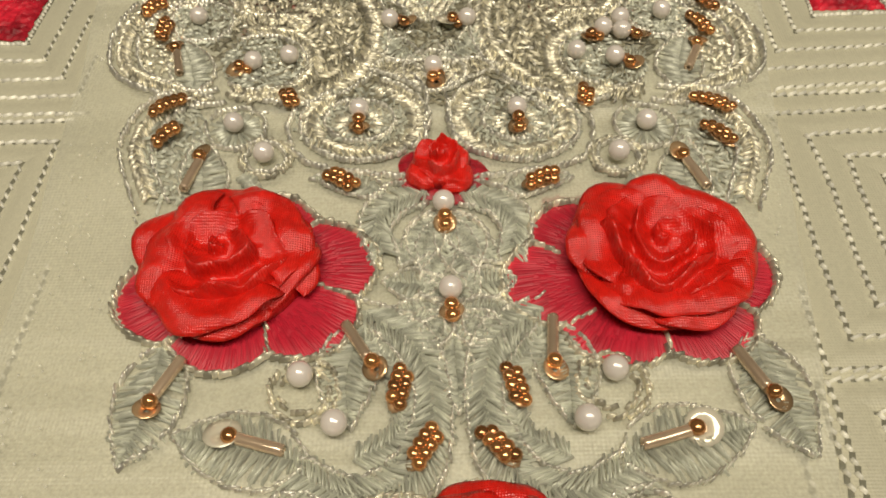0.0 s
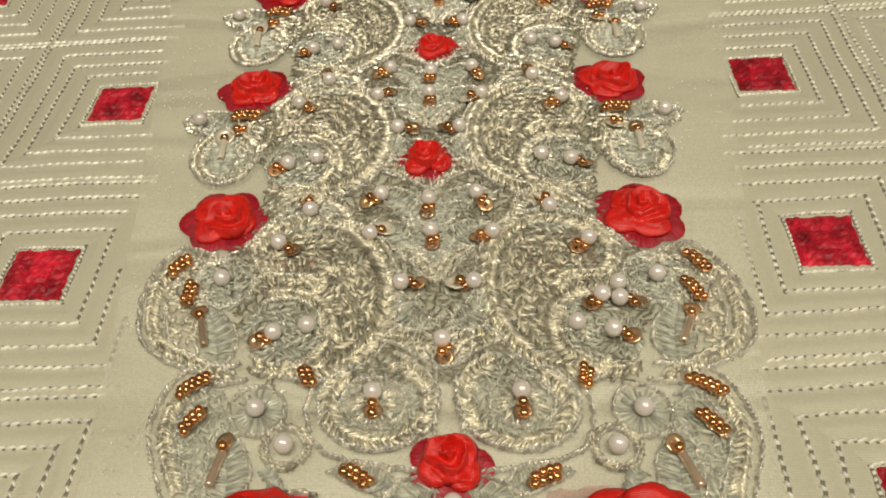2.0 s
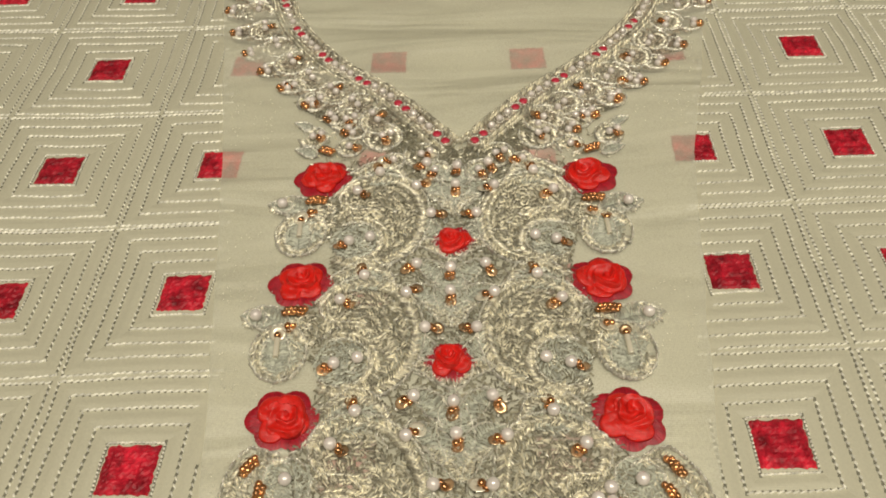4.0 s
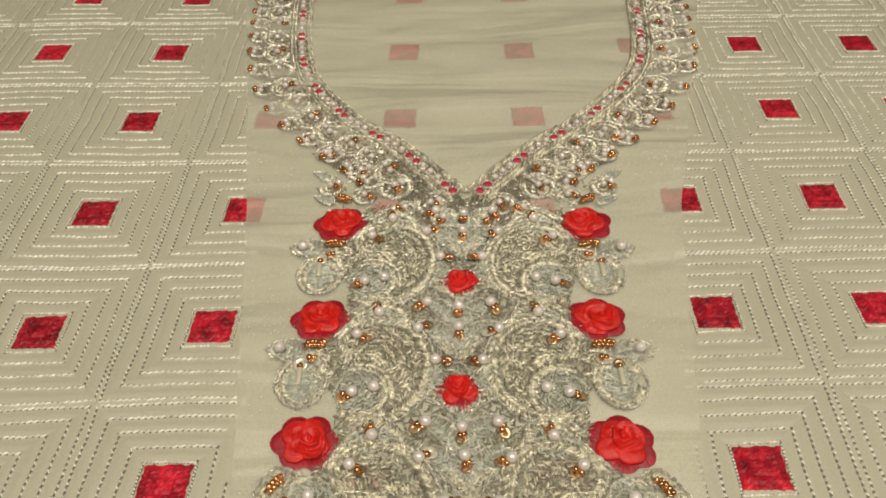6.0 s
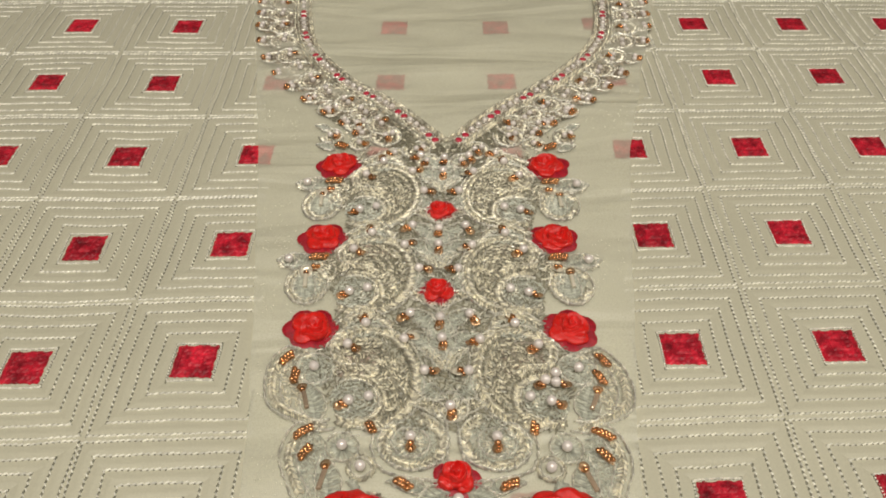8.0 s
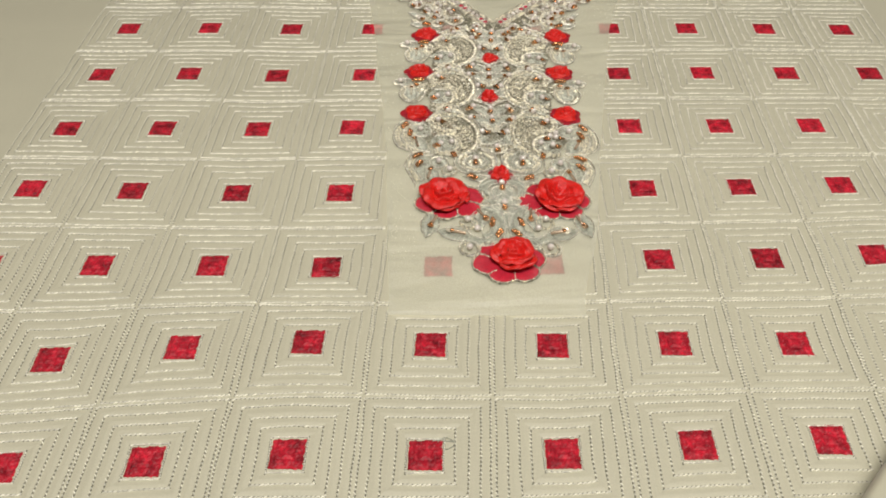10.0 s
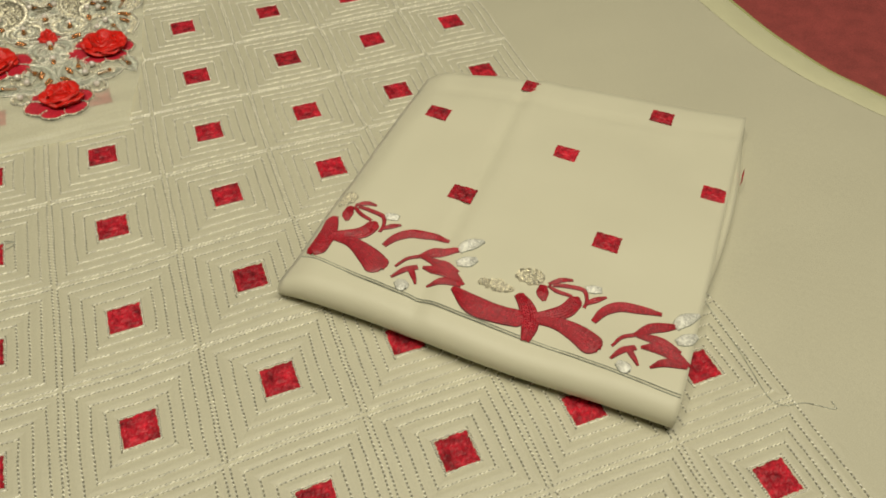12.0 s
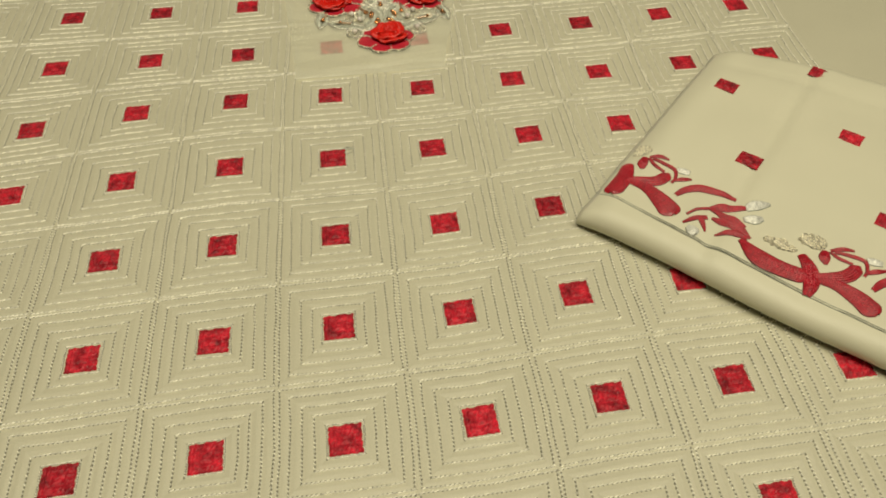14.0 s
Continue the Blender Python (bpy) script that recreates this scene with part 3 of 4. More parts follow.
def caterpillar(u, v, ang, n=4):
    """Two close strings of copper beads lying over a long sequin."""
    c, s = math.cos(math.radians(ang)), math.sin(math.radians(ang))
    half = (n - 1) * 0.72
    m = Matrix.Translation(W(u - 0.5 * c, v - 0.5 * s, 0.9)) @ pose(0, 0, 0, rnd.uniform(-14, 14), rnd.uniform(-10, 10), ang)
    q = share("sequin", LONG_SEQ_ME[n], m, panel)
    for i in range(n):
        for k in (-0.62, 0.62):
            a = i * 1.44 - half + (0.36 if k > 0 else -0.36)
            p = W(u + a * c - k * s, v + a * s + k * c, 1.35 + 0.65 * math.sin(math.pi * (i + 0.5) / n) + (0.35 if k > 0 else 0.0))
            share("bead", BEAD_ME, q.matrix_basis.inverted() @ Matrix.Translation(p) @ pose(0, 0, 0, rnd.uniform(-40, 40), rnd.uniform(-40, 40), 0), q)


def bugle(u, v, ang, pale=False, flip=1, clear=False):
    """A glass tube with a copper bead and a sequin at one end."""
    c, s = math.cos(math.radians(ang)), math.sin(math.radians(ang))
    e = flip * 4.3
    q = sequin(u + 1.25 * e * c, v + 1.25 * e * s, pale)
    m = Matrix.Translation(W(u, v, 1.3)) @ pose(0, 0, 0, 0, 0, ang) @ pose(0, 0, 0, 0, 90, 0)
    share("bugle_bead", PALE_BUGLE_ME if clear else BUGLE_ME, q.matrix_basis.inverted() @ m, q)
    bead_at(q, BIG_BEAD_ME, u + e * c, v + e * s, 1.7)


# roses
def thick_grid(rows, t):
    """Vertices and faces of a curved leaf of cloth, t thick."""
    g = np.array(rows)
    du, dv = np.gradient(g, axis=0), np.gradient(g, axis=1)
    n = np.cross(du, dv)
    n /= np.linalg.norm(n, axis=2)[:, :, None] + 1e-12
    a, b = g.shape[:2]
    v = np.concatenate([(g + n * t * 0.5).reshape(-1, 3), (g - n * t * 0.5).reshape(-1, 3)])
    f, o = [], a * b
    for i in range(a - 1):
        for j in range(b - 1):
            q = [i * b + j, i * b + j + 1, (i + 1) * b + j + 1, (i + 1) * b + j]
            f.append(q)
            f.append([x + o for x in reversed(q)])
    rim = [i * b for i in range(a)] + [(a - 1) * b + j for j in range(1, b)] + [i * b + b - 1 for i in range(a - 2, -1, -1)] + [j for j in range(b - 2, 0, -1)]
    for i, x in enumerate(rim):
        y = rim[(i + 1) % len(rim)]
        f.append([x, y, y + o, x + o])
    return v.tolist(), f


def petal(c, R, H, a0, spread, r_in, r_out, z_in, z_out, curl, seed, parent, lift=0.0):
    """One folded satin petal round the rose's middle; lengths as parts of R and H."""
    rr = random.Random(seed)
    ph, amp = rr.uniform(0, 6), rr.uniform(0.03, 0.07)
    rows = []
    for i in range(17):
        s = i / 16
        row = []
        for j in range(21):
            k = j / 20 * 2 - 1
            ang = a0 + spread * k * (0.75 + 0.25 * s)
            edge = 1 - 0.16 * abs(k) ** 3
            r = R * (r_in + (r_out - r_in) * s ** 0.8 * edge + amp * math.sin(3 * ang + ph) * s)
            z = H * (z_in + (z_out - z_in) * math.sin(min(1, s * 1.35) * math.pi / 2) * (1 - 0.25 * k * k) - curl * max(0, s - 0.7) ** 2 * 6)
            z += H * (0.06 * math.sin(5 * ang + ph * 2) + 0.015 * math.sin(11 * ang + ph * 3 + 3 * s)) * s
            p = Vector((r * math.cos(ang), r * math.sin(ang), z + lift))
            g = 2.0 / R
            p += Vector((noise.noise(p * g + Vector((seed, 0, 0))), noise.noise(p * g + Vector((0, seed, 5))), 0.9 * noise.noise(p * g * 1.4 + Vector((3, 1, seed))))) * R * 0.12 * (0.35 + 0.65 * s)
            p.z = max(p.z, 0.0002)
            row.append(tuple(c + p))
        rows.append(row)
    v, f = thick_grid(rows, 0.00025)
    return mesh_ob("petal", v, f, RED, parent, smooth=True)


def coiled_ribbon(c, R, H, turns, parent, seed, fold=0.16, lobes=3, name="rolled_ribbon"):
    """A ribbon rolled up into a low dome: rounded rims that wind out from the middle, with creases between them."""
    rr = random.Random(seed)
    t0, hand, ph = rr.uniform(0, 6.28), rr.choice((-1, 1)), rr.uniform(0, 6.28)
    nr, na = (56, 120) if R > 0.009 else (30, 64)
    v, f = [], []
    for i in range(nr + 1):
        q = i / nr
        for j in range(na):
            a = 2 * math.pi * j / na
            x, y = math.cos(a), math.sin(a)
            bend = (0.3 if R > 0.009 else 0.16) * noise.noise((x * q * 1.9 + seed, y * q * 1.9, 1.5)) + 0.07 * math.cos(lobes * a + ph + 2.2 * q) * q
            phase = (q * (1 + bend)) * turns - hand * a / (2 * math.pi) + t0
            k = phase - math.floor(phase)
            rim = (k / 0.84) ** 1.6 if k < 0.84 else 0.5 + 0.5 * math.cos(math.pi * (k - 0.84) / 0.16)
            rim *= 0.75 + 0.5 * noise.noise((x * 1.2 + 7, y * 1.2, math.floor(phase) * 1.7 + seed))
            out = R * (1 + 0.1 * noise.noise((x * 1.4, y * 1.4, seed * 3.1)) + 0.05 * math.cos(lobes * a + ph))
            dome = math.sqrt(max(0.0, 1 - q ** 3.2))
            z = H * (0.84 * dome + fold * (rim - 0.5) * min(1, 4 * (1 - q) + 0.25) * min(1, 5 * q + 0.1) + (0.17 if R > 0.009 else 0.05) * noise.noise((x * q * 2.6, y * q * 2.6, seed + 0.5)) + (0.1 * q if R > 0.009 else 0.0) * noise.noise((x * 3.6, y * 3.6, q * 2.4 + seed)))
            v.append((c.x + out * q * x, c.y + out * q * y, c.z + max(0.0001, z) if i < nr else c.z))
    for i in range(nr):
        for j in range(na):
            b = (j + 1) % na
            f.append((i * na + j, (i + 1) * na + j, (i + 1) * na + b, i * na + b))
    f.append([nr * na + j for j in range(na - 1, -1, -1)])
    return mesh_ob(name, v, f, RED, parent, smooth=True)


def rose(u, v, R, H, lobes, base_r, seed, squash=0.85, shift=(0, 0), twist=0.0):
    """A ribbon rose on an embroidered crimson flower: R its radius, H its height, in mm."""
    rr = random.Random(seed)
    T, E = Threads(), Threads()
    ru, rv = u, v
    u, v = u + shift[0], v + shift[1]
    reach = lambda t: base_r * (0.84 + 0.16 * abs(math.cos(lobes * 0.5 * (t - twist)))) * math.hypot(math.cos(t), squash * math.sin(t))
    bv, bf = [tuple(W(u, v, 0.9))], []
    M = 72
    for i in range(M):
        t = 2 * math.pi * i / M
        r = reach(t)
        bv.append(tuple(W(u + 0.75 * r * math.cos(t), v + 0.75 * r * math.sin(t), 0.75)))
        bv.append(tuple(W(u + r * math.cos(t), v + r * math.sin(t), 0.0)))
    for i in range(M):
        a, b = 1 + 2 * i, 1 + 2 * ((i + 1) % M)
        bf += [(0, a, b), (a, a + 1, b + 1, b)]
    base = mesh_ob("rose", bv, bf, CRIMSON if R > 10 else DEEP_BASE, panel, "scarlet satin ribbon rose on a crimson embroidered flower", smooth=True)
    n = int(base_r * 46)
    for i in range(n):
        t = 2 * math.pi * (i + rr.uniform(-0.3, 0.3)) / n
        r1, r0 = reach(t) * rr.uniform(0.96, 1.01), reach(t) * rr.uniform(0.5, 0.8)
        T.add(W(u + r0 * math.cos(t), v + r0 * math.sin(t), 0.85), W(u + r1 * math.cos(t), v + r1 * math.sin(t), 0.1), 0.46 / 1000, 0.12 / 1000)
    T.build("petal_stitches", CRIMSON if R > 10 else DEEP_BASE, base)
    if base_r > 12:
        ts = np.linspace(0, 2 * math.pi, 160)
        cord(E, [(u + 1.03 * reach(t) * math.cos(t), v + 1.03 * reach(t) * math.sin(t)) for t in ts], 1.0, 0.9, 1.1)
        for i in range(lobes):
            t = twist + math.pi / lobes + i * 2 * math.pi / lobes
            cord(E, [(u + k * reach(t) * math.cos(t + 0.25 * (1 - k)), v + k * reach(t) * math.sin(t + 0.25 * (1 - k)) ) for k in (0.68, 0.78, 0.88, 1.0)], 0.8, 1.1, 1.1)
        E.build("edging", ZARI, base, "silver cord edging")
    c = W(ru, rv, 0.8)
    Rm, Hm = R / 1000, H / 1000
    if R < 10:
        # a large coil beside a smaller one, on three or four puffed folds
        t = rr.uniform(0, 6.28)
        folds = 4 if R > 7 else 3
        for i in range(folds):
            a = t + i * 2 * math.pi / folds + rr.uniform(-0.2, 0.2)
            d = Rm * rr.uniform(0.42, 0.52)
            coiled_ribbon(c + Vector((d * math.cos(a), d * math.sin(a), 0)), Rm * rr.uniform(0.52, 0.6), Hm * rr.uniform(0.5, 0.6), 1.2, base, seed * 50 + i, 0.3, 2, "petal")
        d = Rm * rr.uniform(0.08, 0.24)
        coiled_ribbon(c + Vector((d * math.cos(t), d * math.sin(t), 0.0002)), Rm * rr.uniform(0.72, 0.82), Hm * 1.1, 2.3, base, seed, 0.6)
        return base
    outer = 6
    for i in range(outer):
        petal(c, Rm, Hm, twist + i * 2 * math.pi / outer + rr.uniform(-0.2, 0.2), 0.85, 0.3, 1.0 + rr.uniform(-0.1, 0.05), 0.1, 0.5, 0.16, seed * 50 + i, base)
    for i in range(3):
        petal(c, Rm, Hm, 0.6 + i * 2.1 + rr.uniform(-0.3, 0.3), 1.15, 0.25, 0.9 + rr.uniform(-0.05, 0.05), 0.3, 0.7, 0.2, seed * 50 + 20 + i, base)
    coiled_ribbon(c, Rm * 0.84, Hm * 1.05, 3.1, base, seed, 0.5, 3)
    return base


rose(-34.3, 47.0, 14.4, 7.4, 6, 20.6, 1, 0.8, (2.8, -1.8), twist=0.3)
rose(32.6, 46.8, 14.6, 7.4, 6, 20.6, 2, 0.8, (-3.6, -2.4), twist=0.1)
rose(1.5, -2.0, 12.4, 8.0, 6, 19.5, 3, 0.82, (-2.8, -2.4), twist=0.2)
rose(0, 67, 6.4, 5.0, 5, 8.2, 4)
ROW_V = (128.5, 178.5, 228.5)
for i, v0 in enumerate(ROW_V):
    rose(-48.8, v0 + 0.3, 8.0, 3.6, 6, 10.9, 10 + i, 0.92)
    rose(48.4, v0 + 0.3, 8.0, 3.6, 6, 10.9, 20 + i, 0.92, twist=0.4)
rose(-0.5, 147.4, 6.2, 3.4, 6, 8.0, 31, 0.9)
rose(0.3, 197.0, 6.2, 3.4, 6, 8.0, 32, 0.9)

LAB_P = "paisley of gold and silver metal thread"
LAB_L = "sage silk leaf edged with silver cord"


def finish(T, S, E, name, label, D=None, silk=SAGE):
    """One motif: metal thread carries its silk and its cord as parts."""
    main = T.build(name, ZARI, panel, label) if T.a else None
    if S.a:
        o = S.build("silk_filling" if main else name, silk, main or panel, "" if main else label)
        main = main or o
    if D is not None:
        D.build("gold_filling", DARK_ZARI, main, "dull gold thread filling")
    if E.a:
        E.build("cord_edge" if main else name, SILVER, main or panel)


# shade between the motifs, laid in as dark threads on the organza
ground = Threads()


def on_panel(u, v):
    return abs(u) < 44 + 4 * math.sin(v / 8) and not (v < 96 and abs(u) > 38)


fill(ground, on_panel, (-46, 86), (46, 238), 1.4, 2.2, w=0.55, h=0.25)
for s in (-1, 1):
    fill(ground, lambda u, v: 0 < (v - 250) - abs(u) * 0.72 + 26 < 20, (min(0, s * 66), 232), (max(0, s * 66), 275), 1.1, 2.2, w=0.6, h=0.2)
glint = Threads()
fill(glint, on_panel, (-46, 86), (46, 238), 4.5, 2.2, w=0.42, h=0.5)
glint.build("scattered_stitches", SILVER, panel, "scattered fine silver stitches on the organza")
ground.build("ground_stitching", GAP_SHADE, panel, "dark olive threads painting the shade between the motifs")

for ri, v0 in enumerate(ROW_V):
    for s in (-1, 1):
        T, S, E = Threads(), Threads(), Threads()
        D = Threads()
        # the paisley: a broad teardrop with a crescent curled inside it
        c1, c2 = (s * 27, v0 - 20.5), (s * 33.5, v0 - 31)
        body, hole, keep_out = inside(c1, 13.4, 17.2), inside(c2, 8, 7.6), inside(c2, 12.6, 12.1)
        knit(D, c1, 13.4, 17.2, lambda u, v: body(u, v) and not keep_out(u, v), 1.45)
        outer = arc(c1, 16.2, 20.2, 35, 290, 70) if s > 0 else arc(c1, 16.2, 20.2, 145, -110, 70)
        satin(T, outer, 3.1, 0.5, 0.25 * s, h=0.7)
        cord(E, arc(c1, 18.9, 22.8, 30, 285, 70) if s > 0 else arc(c1, 18.9, 22.8, 150, -105, 70), 0.8, 0.8)
        inner = arc(c2, 10.5, 10, 70, 300, 50) if s > 0 else arc(c2, 10.5, 10, 110, -120, 50)
        satin(T, inner, 2.7, 0.5, -0.25 * s, h=0.7)
        cord(E, arc(c2, 8.8, 8.4, 60, 310, 40) if s > 0 else arc(c2, 8.8, 8.4, 120, -130, 40), 0.7, 0.7)
        knit(S, c2, 8, 7.6, hole, 1.5)
        top = [(s * 36, v0 - 1), (s * 40, v0 - 9), (s * 37, v0 - 16), (s * 29, v0 - 17), (s * 26, v0 - 20)]
        satin(T, curve(top, 40), 2.6, 0.5, 0.3, h=0.7)
        cord(E, curve([(p[0] + s * 1.6, p[1] + 0.6) for p in top], 40), 0.7, 0.7)
        burst(T, (s * 27, v0 - 30), 1.5, 5.0, 22)
        finish(T, S, E, "paisley", LAB_P, D)
        # crest above the paisley, and the arch of leaves towards the middle
        T, S, E = Threads(), Threads(), Threads()
        satin(T, curve([(s * 18, v0 - 2), (s * 22, v0 + 5), (s * 30, v0 + 7), (s * 37, v0 + 2)], 30), 3.2, 0.55)
        cord(E, curve([(s * 17, v0 - 3), (s * 21.5, v0 + 7), (s * 30, v0 + 9.5), (s * 39, v0 + 3)], 30))
        fill(S, inside((s * 28, v0 + 1), 8, 5), (s * 28 - 9, v0 - 5), (s * 28 + 9, v0 + 7), 1.0, 2.2)
        finish(T, S, E, "crest", "scalloped crest of silver thread")
        T, S, E = Threads(), Threads(), Threads()
        leaf(S, E, (s * 3, v0 - 12), (s * 14, v0 - 2), 3.6, 0.15 * s)
        leaf(S, E, (s * 3, v0 - 1), (s * 13, v0 + 9), 3.4, 0.15 * s)
        leaf(S, E, (s * 2, v0 - 30), (s * 10, v0 - 18), 3.2, -0.2 * s)
        leaf(T, E, (s * 1, v0 - 18), (s * 9, v0 - 9), 2.6, 0.2 * s)
        leaf(T, E, (s * 2, v0 - 38), (s * 13, v0 - 33), 2.6, 0.2 * s)
        finish(T, S, E, "leaf_spray", LAB_L)
        # beads of the row
        pearl(s * 14, v0 - 5.5), pair(s * 14, v0 - 5.5, 200 if s > 0 else 30, rnd.random() < 0.35)
        pearl(s * 11.3, v0 + 6.8), pair(s * 11.3, v0 + 6.8, 300 if s > 0 else 210)
        pearl(s * 7.9, v0 - 19.5), pair(s * 7.9, v0 - 19.5, 180 if s > 0 else 0, s > 0 and ri == 0)
        pearl(s * 35, v0 - 8), pair(s * 35, v0 - 8, 215 if s > 0 else 330)
        pearl(s * 28, v0 + 2), pair(s * 28, v0 + 2, 110)
        pearl(s * 28, v0 - 30.5)
        pearl(s * 35, v0 - 32.3), pair(s * 35, v0 - 32.3, 340 if s > 0 else 210)
        if ri == 0 and s > 0:
            for du, dv in ((38, -24.5), (38.5, -20.5), (34.5, -23.5)):
                pearl(du, v0 + dv)
            pair(38, v0 - 24.5, 350), pair(34.5, v0 - 23.5, 220)
        # the lobes at the panel's edge
        T, S, E = Threads(), Threads(), Threads()
        if ri == 0:
            lobe = curve([(s * 49, v0 - 13), (s * 56, v0 - 11.5), (s * 62, v0 - 20), (s * 60, v0 - 33), (s * 46, v0 - 41)], 50)
            satin(T, lobe, 2.4, 0.5, 0.3)
            cord(E, [(u - s * 3.2, v - 0.6) for u, v in lobe], 0.8, 0.8)
            cord(E, curve([(s * 50, v0 - 10.5), (s * 58, v0 - 9), (s * 64.5, v0 - 20), (s * 62, v0 - 35), (s * 45, v0 - 43.5)], 50), 0.9, 0.9)
            leaf(S, E, (s * 46, v0 - 40), (s * 51, v0 - 24), 4.2, 0.05 * s)
            fill(S, inside((s * 47, v0 - 18), 7, 7), (s * 47 - 8, v0 - 26), (s * 47 + 8, v0 - 10), 1.0, 2.4, (s * 47, v0 - 18))
            ring(E, (s * 47, v0 - 18), 6.5)
            fill(T, inside((s * 55, v0 - 24), 5, 11), (s * 55 - 6, v0 - 36), (s * 55 + 6, v0 - 12), 1.2, 2.0)
            pearl(s * 47.3, v0 - 18.2)
            caterpillar(s * 57, v0 - 14.5, 120 if s > 0 else 45, 4)
            caterpillar(s * 54, v0 - 22, 110 if s > 0 else 80, 4)
            bugle(s * 50, v0 - 32, 65 if s > 0 else 105)
        else:
            leaf(S, E, (s * 51, v0 - 17), (s * 66, v0 - 13), 4.6, 0.08 * s)
            ring(E, (s * 61, v0 - 14), 3.2)
            satin(T, arc((s * 52, v0 - 27), 7.2, 9, 20, 340, 40), 2.6, 0.55)
            leaf(S, E, (s * 52, v0 - 37), (s * 53, v0 - 18), 4.2, 0.04)
            cord(E, arc((s * 52.5, v0 - 27), 8.6, 10.4, 0, 358, 50), 0.8, 0.8)
            fill(S, inside((s * 52, v0 - 27), 7, 9), (s * 52 - 8, v0 - 37), (s * 52 + 8, v0 - 17), 1.2, 2.4)
            burst(T, (s * 61, v0 - 14), 2.2, 5.0, 24)
            fill(T, inside((s * 46, v0 - 20), 5, 8), (s * 46 - 6, v0 - 29), (s * 46 + 6, v0 - 11), 1.1, 2.0)
            pearl(s * 61, v0 - 14)
            caterpillar(s * 49, v0 - 12.2, 0, 5)
            pair(s * 49, v0 - 15.5, 250, s > 0)
            bugle(s * 53, v0 - 26, 92, s < 0, clear=True)
        finish(T, S, E, "edge_lobe", "scalloped edge lobe of silver and sage thread")
    # the middle of the row
    T, S, E = Threads(), Threads(), Threads()
    leaf(S, E, (0, v0 - 14), (0, v0 + 10), 5.0, 0.0)
    burst(T, (0, v0 - 34), 1.5, 5.5, 20)
    ring(E, (0, v0 - 34), 6.0)
    fill(S, lambda u, v: abs(u) < 10, (-10, v0 - 30), (10, v0 + 8), 2.2, 1.8)
    finish(T, S, E, "middle_spray", LAB_L)
    pearl(0, v0 + 5), pair(0, v0 + 5, 265)
    pearl(0, v0 - 4.8), pair(0, v0 - 4.8, 272)
    if ri == 0:
        pearl(0, v0 - 34.2), pair(0, v0 - 34.2, 275)

# the round spirals below the rows, with their side leaves
for s in (-1, 1):
    T, S, E = Threads(), Threads(), Threads()
    c = (s * 14.4, 80.5)
    burst(T, c, 1.8, 5.2, 30)
    cord(E, arc(c, 6.4, 5.6, 0, 358, 40), 0.8, 0.8)
    start, end = (120, 430) if s < 0 else (60, -250)
    sp = [(c[0] + (8.6 + 2.6 * q) * math.cos(math.radians(start + (end - start) * q)), c[1] + (7.6 + 2.2 * q) * math.sin(math.radians(start + (end - start) * q))) for q in np.linspace(0, 1, 60)]
    satin(T, sp, 3.0, 0.5, 0.2)
    cord(E, [(c[0] + (p[0] - c[0]) * 1.2, c[1] + (p[1] - c[1]) * 1.2) for p in sp], 0.9, 0.9)
    cord(E, curve([(s * 3, 66), (s * 2.5, 78), (s * 2, 88), (s * 4, 93)], 30), 0.9, 0.9)
    cord(E, curve([(s * 26, 86), (s * 27.5, 78), (s * 24, 70), (s * 14, 67), (s * 6, 66)], 40), 0.9, 0.9)
    fill(S, inside(c, 12, 10), (c[0] - 12, c[1] - 10), (c[0] + 12, c[1] + 10), 1.4, 2.0, c)
    finish(T, S, E, "round_spiral", "round spiral of gold metal thread")
    pearl(c[0], c[1] + 1.5)
    q = sequin(c[0], c[1] - 2.6)
    bead_at(q, BIG_BEAD_ME, c[0], c[1] - 1.2, 2.2), bead_at(q, BIG_BEAD_ME, c[0], c[1] - 3.2, 1.6)
    T, S, E = Threads(), Threads(), Threads()
    ring(E, (s * 30.8, 70.8), 3.6), ring(T, (s * 30.8, 70.8), 4.5, 0.9)
    ring(E, (s * 37, 78.5), 5.5), burst(S, (s * 37, 78.5), 1.5, 5.2, 26)
    finish(T, S, E, "pearl_ring", "ring of silver cord round a pearl")
    pearl(s * 30.8, 70.6), pearl(s * 37, 78.3)
    T, S, E = Threads(), Threads(), Threads()
    lobe = curve([(s * 43, 86), (s * 51, 84), (s * 54.5, 74), (s * 50, 62)], 40)
    satin(T, lobe, 2.4, 0.5, 0.3)
    cord(E, [(u - s * 3.0, v - 0.8) for u, v in lobe], 0.8, 0.8)
    cord(E, curve([(s * 42, 89), (s * 53, 87), (s * 57.5, 74), (s * 51.5, 58)], 40), 0.8, 0.8)
    leaf(S, E, (s * 41, 58), (s * 43.5, 75), 4.0, 0.06 * s)
    fill(S, inside((s * 47, 72), 6, 12), (s * 47 - 7, 60), (s * 47 + 7, 85), 1.2, 2.2)
    finish(T, S, E, "edge_lobe", "scalloped edge lobe of silver and sage thread")
    caterpillar(s * 50, 83.5, 150 if s > 0 else 215, 5)
    caterpillar(s * 49, 75.5, 130 if s > 0 else 235, 4)
    bugle(s * 43, 66, 110 if s > 0 else 78)
    caterpillar(s * 27.5, 85.5, 75 if s > 0 else 290, 3)
    caterpillar(s * 17, 64.5, 20 if s > 0 else 325, 4)
    T, S, E = Threads(), Threads(), Threads()
    leaf(S, E, (s * 10, 62), (s * 22, 66), 2.6, 0.1 * s)
    # leaves under the large roses
    leaf(S, E, (s * 43, 33), (s * 46, 15), 5.0, -0.05 * s)
    leaf(S, E, (s * 21, 15), (s * 39, 19), 5.2, 0.0)
